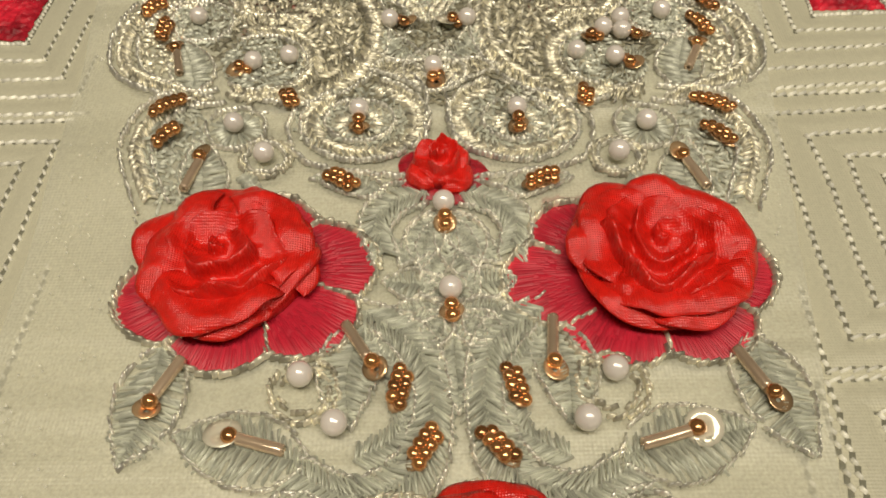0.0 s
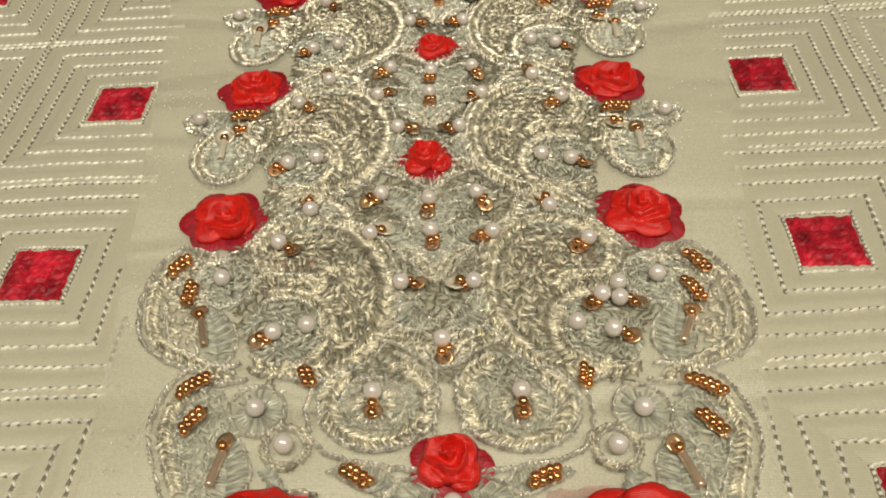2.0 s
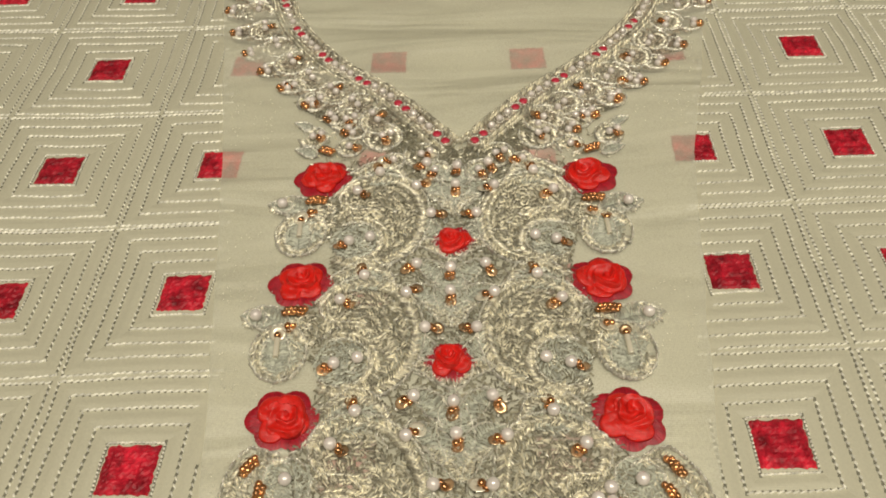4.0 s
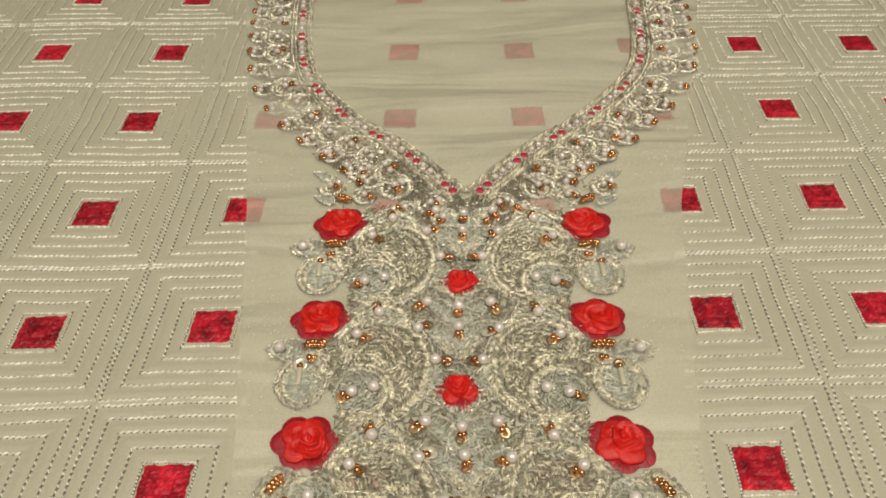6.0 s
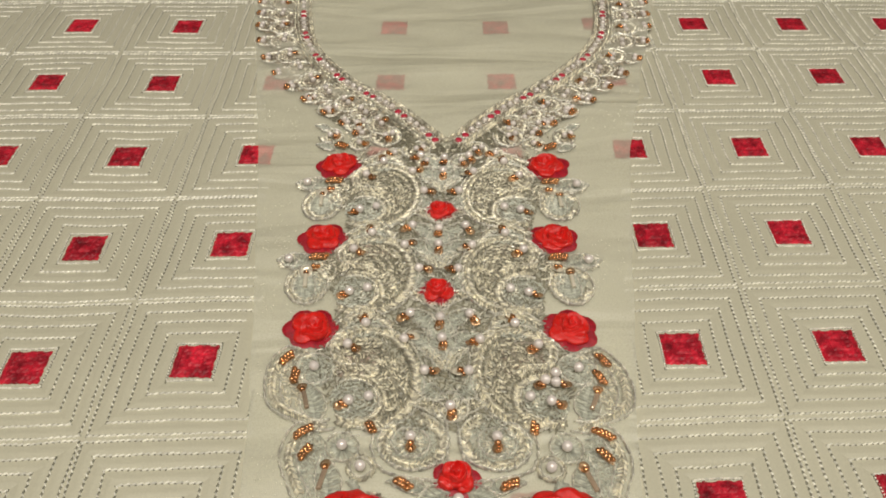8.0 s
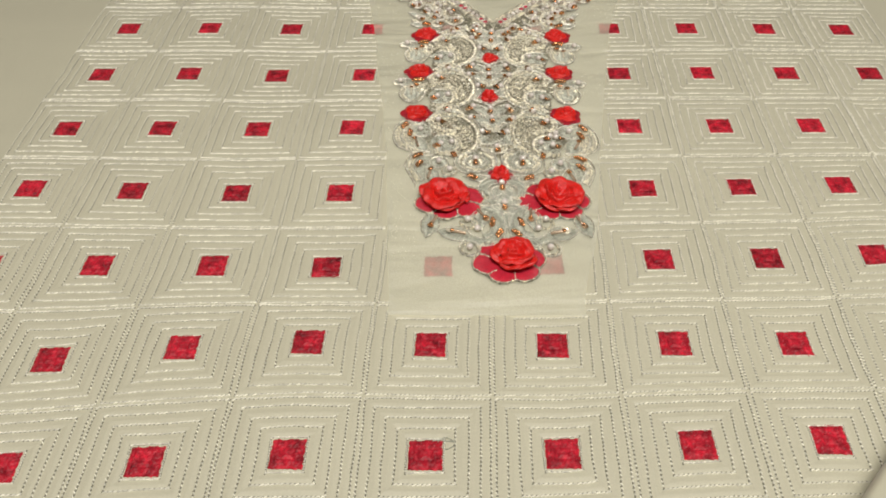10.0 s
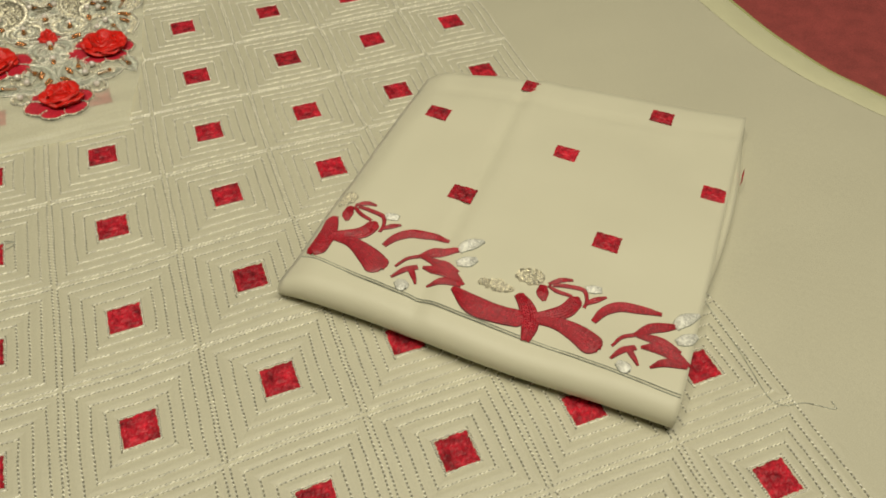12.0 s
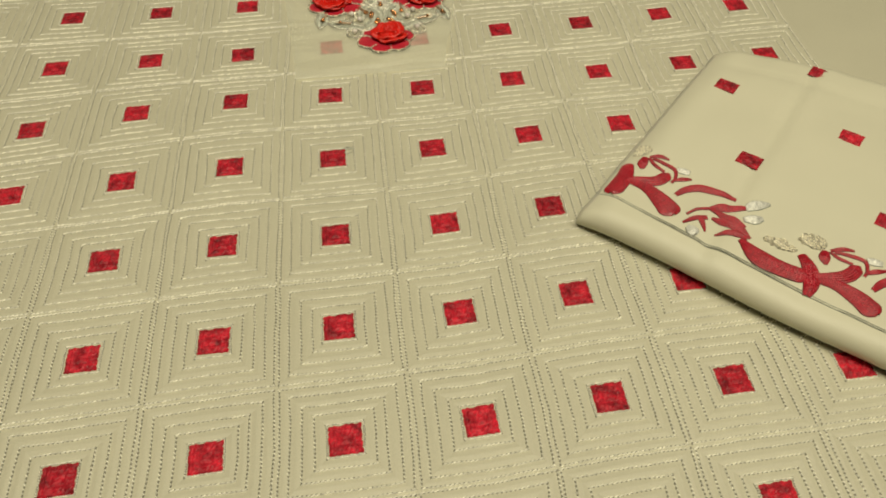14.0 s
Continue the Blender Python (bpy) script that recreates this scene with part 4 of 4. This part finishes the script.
    leaf(S, E, (s * 13, 36), (s * 15, 20), 4.4, 0.1 * s)
    finish(T, S, E, "leaf_spray", LAB_L)
    T, S, E = Threads(), Threads(), Threads()
    stem = curve([(s * 13, 38), (s * 6, 33), (s * 3.5, 24), (s * 6, 14), (s * 14, 10), (s * 22, 13)], 60)
    satin(S, stem, 5.0, 0.42, 0.35), satin(S, curve([(s * 12, 33), (s * 8, 27), (s * 8, 19), (s * 14, 15)], 40), 3.5, 0.42, -0.3)
    cord(E, curve([(s * 14, 41), (s * 4, 36), (s * 1, 24), (s * 3.5, 11), (s * 14, 7), (s * 24, 11)], 60), 0.7, 0.8)
    cord(E, curve([(s * 12, 35), (s * 8.5, 31), (s * 6, 24), (s * 8.5, 16.5), (s * 14, 12.8), (s * 21, 15.5)], 60), 0.7, 0.8)
    ring(T, (s * 21.5, 25.5), 3.6, 0.9), ring(T, (s * 21.5, 25.5), 4.9, 0.9)
    ring(T, (s * 22, 5), 4.5, 0.9), ring(E, (s * 22, 5), 5.8, 0.9)
    finish(T, S, E, "scroll_stem", "curled sage silk stem edged with silver cord")
    pearl(s * 22, 27.2), pearl(s * 17, 19.8), pearl(s * 22, 5)
    bugle(s * 41, 27.5, 65 if s < 0 else 115, flip=-1)
    bugle(s * 27, 17.2, -16 if s < 0 else 196, True, -1)
    bugle(s * 14.2, 33, -58 if s < 0 else 265, flip=1)
    caterpillar(s * 8, 25.2, 100 if s > 0 else 75, 4)
    caterpillar(s * 4.8, 16.5, 130 if s > 0 else 55, 4)

T, S, E = Threads(), Threads(), Threads()
for a in (-50, -20, 20, 50):
    t = math.radians(a - 90)
    leaf(S, E, (0, 57), (10 * math.cos(t), 57 + 14 * math.sin(t)), 3.2)
for a in range(0, 360, 60):
    t = math.radians(a)
    leaf(S, E, (2 * math.cos(t), 39 + 2 * math.sin(t)), (8.5 * math.cos(t), 39 + 8 * math.sin(t)), 2.2)
leaf(S, E, (0, 34), (0, 22), 2.4)
for s in (-1, 1):
    satin(S, curve([(s * 3, 62), (s * 8, 60.5), (s * 11.5, 56), (s * 10, 50)], 30), 4.4, 0.42, 0.3)
    cord(E, curve([(s * 4, 65), (s * 10, 63.5), (s * 14, 57), (s * 12, 48)], 40), 0.7, 0.8)
    cord(E, curve([(s * 3, 60), (s * 7, 58), (s * 9, 54.5), (s * 8, 50)], 30), 0.7, 0.8)
    leaf(S, E, (s * 1.5, 58), (s * 4.5, 47), 3.0, 0.05 * s)
    leaf(S, E, (s * 2.5, 43), (s * 10, 44.5), 3.0)
    leaf(S, E, (s * 2, 38), (s * 7, 33), 2.6)
    satin(S, curve([(s * 2, 92), (s * 27, 63), (s * 34, 66)], 20)[-8:], 2.4, 0.42, 0.2)
finish(T, S, E, "middle_flower", "sage silk flower edged with silver cord")
pearl(0, 59.3), pearl(0, 41.8)
for v in (56, 38.3):
    q = sequin(0, v - 0.6)
    bead_at(q, BIG_BEAD_ME, 0, v + 0.4, 2.0), bead_at(q, BIG_BEAD_ME, 0, v - 1.2, 1.5)

# the collar: a band of cords and beads round the neck opening, with scrolls outside it
NECK = ((0, 250), (25.5, 279.5), (55.5, 309), (79, 347.5), (87.5, 406), (90, 450), (91, 490))
BRONZE = material("bronze_silk_thread", (0.29, 0.25, 0.18), 0.42, 0.3, vary=0.3, scale=120, per_island=0.5)
RUBY = material("ruby_thread_dot", (0.5, 0.02, 0.05), 0.4, vary=0.2, scale=300)
DOT_ME = ball_mesh("ruby_dot", 0.0018, RUBY, 12, 8, 0.5)
for s in (-1, 1):
    edge = curve([(s * u, v) for u, v in NECK], 140)

    def off(d, lo=0.0, hi=1.0):
        p, t, n = resample(edge, 1.0)
        m = len(p)
        return (p - s * n * d)[int(lo * m):max(int(lo * m) + 3, int(hi * m))]

    T, S, E = Threads(), Threads(), Threads()
    for d in (0.3, 1.5):
        cord(T, off(d), 1.2, 1.3, 1.3)
    for d in (8.4, 10.2):
        cord(T, off(d), 1.3, 1.4, 1.4)
    satin(S, off(4.8), 5.0, 0.7, 0.2)
    mid = off(4.9)
    for n_, i in enumerate(range(3, len(mid), 5)):
        ring(E, mid[i], 2.3 if n_ % 5 < 2 else 1.75, 0.6)
    finish(T, S, E, "collar_band", "collar band of silver cords with pearls and ruby dots", silk=BRONZE)
    for n_, i in enumerate(range(3, len(mid), 5)):
        if n_ % 5 in (2, 3, 4):
            pearl(mid[i][0], mid[i][1], True, 1.5)
        elif n_ % 5 < 2:
            share("ruby_dot", DOT_ME, Matrix.Translation(W(mid[i][0], mid[i][1], 0.7)), panel)
    # scrolls outside the band
    line = off(17.5)
    out = off(27.5)
    n, q = len(line), 14
    for i in range(30, n - 4, q):
        T, S, E = Threads(), Threads(), Threads()
        c, o = line[i], out[min(i + 2, n - 1)]
        a = math.degrees(math.atan2(o[1] - c[1], o[0] - c[0]))
        turn, r = rnd.uniform(-70, 70), rnd.uniform(5.2, 6.4)
        satin(T, arc(c, r, r, a + turn - 150, a + turn + 130, 36), 2.5, 0.5)
        cord(E, arc(c, r + 1.9, r + 1.9, a + turn - 170, a + turn + 140, 40), 0.8, 0.85)
        burst(T, c, 1.6, 3.8, 16)
        fill(S, inside(c, 8.5, 8.5), c - 8.5, c + 8.5, 1.3, 2.0)
        knit(S, (c + o) / 2 + (o - c) * 0.1, 7.5, 7.5, inside((c + o) / 2, 9, 9), 2.3)
        satin(T, arc(o, 3.6, 3.6, a - 110, a + 110, 20), 1.8, 0.55)
        cord(E, arc(o, 4.8, 4.8, a - 120, a + 120, 24), 0.75, 0.8)
        finish(T, S, E, "collar_scroll", "curled scroll of silver thread on the collar", silk=BRONZE)
        pearl(c[0], c[1], True)
        ca, sa = math.cos(math.radians(a)), math.sin(math.radians(a))
        for k in (-1.7, 1.7):
            pearl(o[0] + 1.5 * ca - k * sa, o[1] + 1.5 * sa + k * ca, True)
        z = sequin(o[0] + 4.2 * ca, o[1] + 4.2 * sa)
        for k in (-1.2, 1.2):
            bead_at(z, BIG_BEAD_ME, o[0] + 4.2 * ca - k * sa, o[1] + 4.2 * sa + k * ca, 1.4)
        pearl(c[0] + 4.6 * sa, c[1] - 4.6 * ca, True)
        if (i - 30) // q % 2 == 0:
            pair(c[0], c[1], a - 150 + rnd.uniform(-30, 30))
    # scrolls that fill the corner between collar and panel
    for u, v, r in ((14, 241, 6.5), (30, 252, 7.5), (45, 262, 6.5), (57, 252, 5.5), (60, 274, 6), (24, 238, 4), (42, 246, 5), (8, 232, 5), (69, 285, 4.5)):
        T, S, E = Threads(), Threads(), Threads()
        a = rnd.uniform(0, 360)
        satin(T, arc((s * u, v), r * 0.8, r * 0.8, a, a + 280, 40), 2.0, 0.55)
        cord(E, arc((s * u, v), r, r, a, a + 300, 40), 0.8, 0.85)
        burst(T, (s * u, v), 1.4, r * 0.55, 16)
        finish(T, S, E, "corner_scroll", "curled scroll of silver thread below the collar", silk=BRONZE)
        pearl(s * u, v, True)
        pair(s * u, v, rnd.choice((200, 250, 300, 340)), rnd.random() < 0.2)
        if r > 5:
            pearl(s * u + 3.2, v + 1.5, True)
    T, S, E = Threads(), Threads(), Threads()
    leaf(S, E, (s * 54, 241), (s * 62, 245), 2.4, 0.1 * s)
    leaf(S, E, (s * 58, 256), (s * 65, 261), 2.0, 0.1 * s)
    fill(T, lambda u, v: v < 247 + abs(u) * 0.6 and v > 232, (min(0, s * 55), 230), (max(0, s * 55), 276), 3.4, 2.0)
    finish(T, S, E, "leaf_spray", LAB_L)
    caterpillar(s * 50, 243, 20 * s, 4)

# ---- the folded trouser piece ----
ROSE_THREAD = material("rose_red_thread", (0.55, 0.035, 0.06), 0.4, vary=0.2, scale=200, per_island=0.2)
DEEP_CRIMSON = material("deep_crimson_thread", (0.34, 0.007, 0.018), 0.34, vary=0.3, scale=160, per_island=0.3)
DARK_CRIMSON = material("dark_crimson_thread", (0.12, 0.003, 0.008), 0.5, vary=0.3, scale=160, per_island=0.3)
PALE_SILVER = material("pale_silver_silk_thread", (0.66, 0.66, 0.58), 0.42, 0.25, vary=0.2, scale=150, per_island=0.25)
OLIVE_THREAD = material("olive_grey_thread", (0.27, 0.28, 0.22), 0.45, 0.2, vary=0.2, scale=150, per_island=0.3)
folded = tagged(new("folded_trousers"), "folded cream satin trousers with a crimson floral border", "folded trousers")
ORIGIN, ALONG, BACK = Vector((0.1023, -0.1965, 0)), Vector((0.7305, -0.683, 0)), Vector((0.683, 0.7305, 0))


def F(a, b, z):
    """Folded piece: along its front fold, back from it, and up, in mm."""
    p = ORIGIN + ALONG * (a / 1000) + BACK * (b / 1000)
    return Vector((p.x, p.y, z / 1000 + 0.0008))


def back_edge(a):
    return float(np.interp(a, (-5, 59, 186), (183, 200, 219)))


def top_z(a, b):
    z = 15.5 + 0.6 * math.sin(a / 31) - 2.5 * (b / 200) ** 2 + 1.5 * noise.noise((a / 45, b / 38, 2)) + 0.5 * noise.noise((a / 14, b / 30, 5))
    z -= 1.6 * math.exp(-((a - 64 + b * 0.03) / 4) ** 2) - 0.9 * math.exp(-((a - 74 + b * 0.03) / 9) ** 2)
    z -= 4.5 * max(0, (14 - a) / 14) ** 2
    z -= 0.9 * math.exp(-((b - back_edge(a) + 17 + 6 * math.sin(a / 60)) / 2.5) ** 2)
    return z


# top layer: rolls over the front fold and runs back
rows = []
A = np.linspace(-3, 186, 64)
prof = []
for t in np.linspace(-90, 90, 15):
    prof.append(("roll", t))
for q in np.linspace(0.06, 1, 44):
    prof.append(("top", q))
for kind_, q in prof:
    row = []
    for a in A:
        z1 = top_z(a, 0)
        r = z1 / 2
        if kind_ == "roll":
            row.append(tuple(F(a + 0.8 * noise.noise((a / 20, 0, 0)), r - r * math.cos(math.radians(q)) * 1.15 + 0.8 * math.sin(a / 23), r + r * math.sin(math.radians(q)))))
        else:
            b = r + q * (back_edge(a) - r)
            row.append(tuple(F(a - 1.0 * q, b, top_z(a, b))))
    rows.append(row)
# the back edge turns down
for dz in (0.8, 2.5, 6, 10):
    row = []
    for a in A:
        b = back_edge(a)
        row.append(tuple(F(a - 1, b + 0.6 * dz ** 0.5, max(0.5, top_z(a, b) - dz))))
    rows.append(row)
v, f = thick_grid(rows, 0.0009)
mesh_ob("top_layer", v, f, CREAM, folded, smooth=True)
# layers inside the fold, each a flat slab with round edges
for i, (z0, z1, a0, a1, b0) in enumerate(((0.6, 4.2, -1, 184.5, 3), (4.5, 8.0, 1, 186.5, 2), (8.3, 11.2, 2, 185.5, 5))):
    grid = []
    for a in np.linspace(a0, a1, 30):
        row = []
        for t in np.linspace(0, 1, 24):
            b = b0 + t * (back_edge(a) - b0 - 2 + i)
            sag = 1 - 0.25 * (b / 200)
            row.append(tuple(F(a, b, (z0 + z1) / 2 * sag + 0.3 * noise.noise((a / 22, b / 22, i)))))
        grid.append(row)
    v, f = thick_grid(grid, (z1 - z0) / 1000)
    mesh_ob("inner_layer", v, f, CREAM, folded, smooth=True)
# the loose under-flap that shows past the side
grid = []
for a in np.linspace(150, 190, 16):
    row = []
    for b in np.linspace(76, 214, 30):
        q = (a - 150) / 43
        row.append(tuple(F(a - 5 * abs((b - 140) / 70) ** 2 * q, b, 7.5 - 2.5 * q + 0.8 * math.sin(b / 18))))
    grid.append(row)
v, f = thick_grid(grid, 0.004)
mesh_ob("under_flap", v, f, CREAM, folded, smooth=True)

# crimson patches on the folded piece
for a, b in ((18.6, 146), (56.6, 86.5), (96.7, 141), (134.4, 84), (139, 198), (61.5, 193.5), (178, 142.5)):
    p = F(a, b, top_z(a, b) + 0.6)
    m = Matrix.Translation(p) @ Matrix(((ALONG.x, BACK.x, 0, 0), (ALONG.y, BACK.y, 0, 0), (0, 0, 1, 0), (0, 0, 0, 1))) @ Matrix.Diagonal((0.86, 0.74, 0.8, 1))
    ob = share("crimson_square", first_patch.data, m, folded)


p = F(190.5, 170, 8.2)
share("crimson_square", first_patch.data, Matrix.Translation(p) @ Matrix(((BACK.x, 0, ALONG.x, 0), (BACK.y, 0, ALONG.y, 0), (0, 1, 0, 0), (0, 0, 0, 1))) @ Matrix.Diagonal((0.8, 0.22, 0.5, 1)), folded)


def lay(a, b, dz=0.0):
    return F(a, b, (top_z(a, b) if b > 9 else top_z(a, 0)) + 0.5 + dz)


chain = rim = None


def plume(T, knots, halves, step=0.8):
    """A stitched stroke along a line, in lanes of chain stitch; its half widths go with the knots."""
    m = len(knots) - 1
    line = curve([(a, b, h) for (a, b), h in zip(knots, halves)], 16 * m)
    p, d, n = resample(line[:, :2], step)
    half = np.maximum(np.interp(np.linspace(0, 1, len(p)), np.linspace(0, 1, len(line)), line[:, 2]), 0.3)
    blunt = halves[-1] > 1.8
    if blunt:
        t = np.arange(len(p) - 1, -1, -1) * step
        half = half * np.sqrt(np.clip(1 - np.clip(1 - t / max(halves[-1] * 0.8, 1.0), 0, 1) ** 2, 0.03, 1))
    lanes = max(2, int(round(2 * half.max() / 1.05)))
    for k in range(lanes):
        o = (k + 0.5) / lanes * 2 - 1
        for i in range(0, len(p) - 2):
            a, b = p[i] + n[i] * o * half[i], p[i + 2] + n[i + 2] * o * half[i + 2]
            if min(a[0], b[0]) < -2:
                continue
            rise = 1.3 * (1 - o * o) * min(1.0, half[i] / 3)
            T.add(lay(*a, rise), lay(*b, rise), max(0.4, 2.7 * half[i] / lanes) / 1000, rnd.uniform(0.42, 0.5) / 1000)
    if rim is not None:
        for o in (-1.04, 1.04):
            for i in range(len(p) - 1):
                if p[i][0] > -1:
                    rim.add(lay(*(p[i] + n[i] * o * half[i])), lay(*(p[i + 1] + n[i + 1] * o * half[i + 1])), 0.5 / 1000, 0.5 / 1000)
    if chain is not None and half.max() > 2.3:
        for o in (-0.6, -0.2, 0.2, 0.6):
            for i in range(2, len(p) - 2, 2):
                if half[i] > 1.7 and rnd.random() < 0.55 and p[i][0] > 0:
                    q = p[i] + n[i] * o * half[i]
                    chain.add(lay(*(q - n[i] * 0.3), 0.35 + 1.3 * (1 - o * o) * min(1.0, half[i] / 3)), lay(*(q + d[i] * 0.9 + n[i] * 0.4), 0.35 + 1.3 * (1 - o * o) * min(1.0, half[i] / 3)), 0.38 / 1000, 0.3 / 1000)


for rep in range(2):
    T, chain, rim = Threads(), Threads(), Threads()

    def K(*pts):
        """The border's pattern; its first repeat bends back towards the side of the piece."""
        return [(a + 106, b) if rep else (a, b + 2.9 + 10 * max(0.0, 1 - a / 38)) for a, b in pts]

    if rep:
        plume(T, K((-30, 24), (-17, 19), (-5, 19), (6, 21)), (1.2, 5.2, 4.8, 4.4))
        plume(T, K((-1, 34), (5, 28), (9, 20), (10, 10)), (2.0, 3.6, 3.6, 1.7))
    else:
        plume(T, [(2, 46), (5, 35), (5, 20)], (3.0, 4.8, 5.2))
    plume(T, K((8, 23), (16, 28), (22, 34), (25, 43)), (1.9, 3.0, 3.4, 3.0))
    plume(T, K((7, 22), (20, 25), (31, 23), (41, 18)), (1.6, 3.0, 5.0, 6.2))
    plume(T, K((35, 33), (38, 41), (44, 47), (53, 49), (63, 50)), (1.1, 2.1, 2.6, 2.1, 0.8))
    plume(T, K((8, 44), (9, 39), (11, 35)), (1.5, 2.6, 0.6))
    plume(T, K((10, 46), (15, 51), (20, 53)), (0.6, 1.2, 0.4))
    plume(T, K((12, 46), (18, 48), (26, 49), (29, 44), (29, 39)), (0.7, 1.0, 1.0, 0.7, 0.6))
    plume(T, K((10, 45), (15, 43), (22, 43)), (0.6, 0.9, 0.6))
    plume(T, K((29, 41), (32, 45), (37, 50)), (0.4, 1.3, 0.3))
    plume(T, K((46, 23), (49, 30), (54, 34)), (0.4, 0.7, 0.9))
    plume(T, K((54, 34), (60, 40), (66, 43), (72, 46)), (0.8, 2.4, 2.3, 0.5))
    plume(T, K((55, 34), (64, 34), (75, 31)), (0.8, 2.3, 0.6))
    plume(T, K((58, 28), (66, 30), (73, 28), (80, 25)), (0.6, 3.0, 2.6, 0.5))
    plume(T, K((47, 16), (51, 23), (56, 27)), (0.4, 1.3, 1.2))
    plume(T, K((53, 25), (57, 20), (59, 17)), (1.5, 1.1, 0.3))
    plume(T, K((64, 18), (70, 23), (79, 24)), (0.4, 2.0, 0.8))
    T.build("crimson_flower", DEEP_CRIMSON, folded, "crimson stitched trumpet flower and leaves")
    flower = folded.children[-1]
    chain.build("chain_stitches", ROSE_THREAD, flower, "lighter red chain stitches")
    rim.build("rim", DARK_CRIMSON, flower, "dark crimson outline stitches")
    S, chain, rim = Threads(), None, Threads()
    plume(S, K((70, 44), (73, 50), (79, 56)), (1.6, 3.2, 0.8))
    plume(S, K((72, 36), (76, 39), (80, 43)), (1.4, 3.0, 1.2))
    plume(S, K((27, 50), (31, 52), (34, 53)), (1.6, 2.2, 1.4))
    plume(S, K((50, 15), (53, 14), (56, 12)), (1.2, 3.0, 2.4))
    S.build("silver_leaf", PALE_SILVER, folded, "silver satin-stitched leaves")
    rim.build("rim", OLIVE_THREAD, folded.children[-1], "grey outline stitches")
    # blossoms of small loops, the second one with a long leaf of loops beside it
    D, under = Threads(), Threads()
    for i in range(110 if rep else 55):
        t, r = rnd.uniform(0, 6.28), math.sqrt(rnd.random())
        if rep and i % 2:
            a, b = 94 + 9 * r * math.cos(t), 35 + 2.8 * r * math.sin(t) + 1.5 * r * math.cos(t)
        else:
            a, b = (106.5 if rep else 1.5) + 6 * r * math.cos(t), (47 if rep else 60.5) + 5 * r * math.sin(t)
        if a < 0.5:
            continue
        R, q0 = rnd.uniform(0.8, 1.6), rnd.uniform(0, 6.28)
        # dark stitch that paints the shade inside each loop
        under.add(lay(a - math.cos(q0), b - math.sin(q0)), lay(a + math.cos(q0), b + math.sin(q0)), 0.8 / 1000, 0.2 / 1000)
        for k in range(7):
            q, q2 = q0 + k * 0.9, q0 + (k + 1.05) * 0.9
            D.add(lay(a + R * math.cos(q), b + R * math.sin(q), 0.2), lay(a + R * math.cos(q2), b + R * math.sin(q2), rnd.uniform(0.2, 0.9)), 0.42 / 1000, 0.5 / 1000)
    blossom = D.build("silver_blossom", ZARI, folded, "looped silver-gold blossom")
    under.build("ground_stitching", GAP_SHADE, blossom, "dark olive threads painting the shade under the loops")
G = Threads()
p, d, n = resample(curve(((-1, 19), (39, 13), (96, 11), (148, 10), (185, 8)), 60), 1.2)
for i in range(len(p) - 1):
    G.add(lay(*p[i]), lay(*(p[i] + d[i] * 1.35)), 0.6 / 1000, 0.4 / 1000)
    if i % 2:
        G.add(lay(*(p[i] + n[i] * 1.3)), lay(*(p[i] + d[i] * 2.6 + n[i] * 1.3)), 0.35 / 1000, 0.3 / 1000)
G.build("border_line", OLIVE_THREAD, folded, "grey silver stitched line above the fold")

# a loose end of thread beside the folded piece
lt = Threads()
p, d, n = resample(curve(((0.2942, -0.266), (0.293, -0.295), (0.290, -0.3213), (0.2939, -0.3282), (0.3041, -0.3307), (0.3143, -0.3379), (0.3154, -0.3339)), 60), 0.002)
for i in range(len(p) - 1):
    lt.add(Vector((p[i][0], p[i][1], lie(*p[i]) + 0.0002)), Vector((p[i + 1][0], p[i + 1][1], lie(*p[i + 1]) + 0.0002)), 0.0004, 0.0004)
loose = lt.build("loose_thread", SAGE, None)
tagged(loose, "loose sage thread end lying on the tunic", "thread")

lt = Threads()
p = [(-0.022 + 0.0034 * math.cos(a) + 0.0006 * math.cos(3 * a), -0.115 + 0.003 * math.sin(a)) for a in np.linspace(0.3, 6.6, 26)] + [(-0.0262, -0.1135), (-0.0285, -0.114)]
for a, b in zip(p, p[1:]):
    lt.add(Vector((a[0], a[1], lie(*a) + 0.0004)), Vector((b[0], b[1], lie(*b) + 0.0004)), 0.0004, 0.0004)
loop = lt.build("loose_thread", SAGE, None)
tagged(loop, "small curled sage thread loop lying beside a crimson square", "thread")
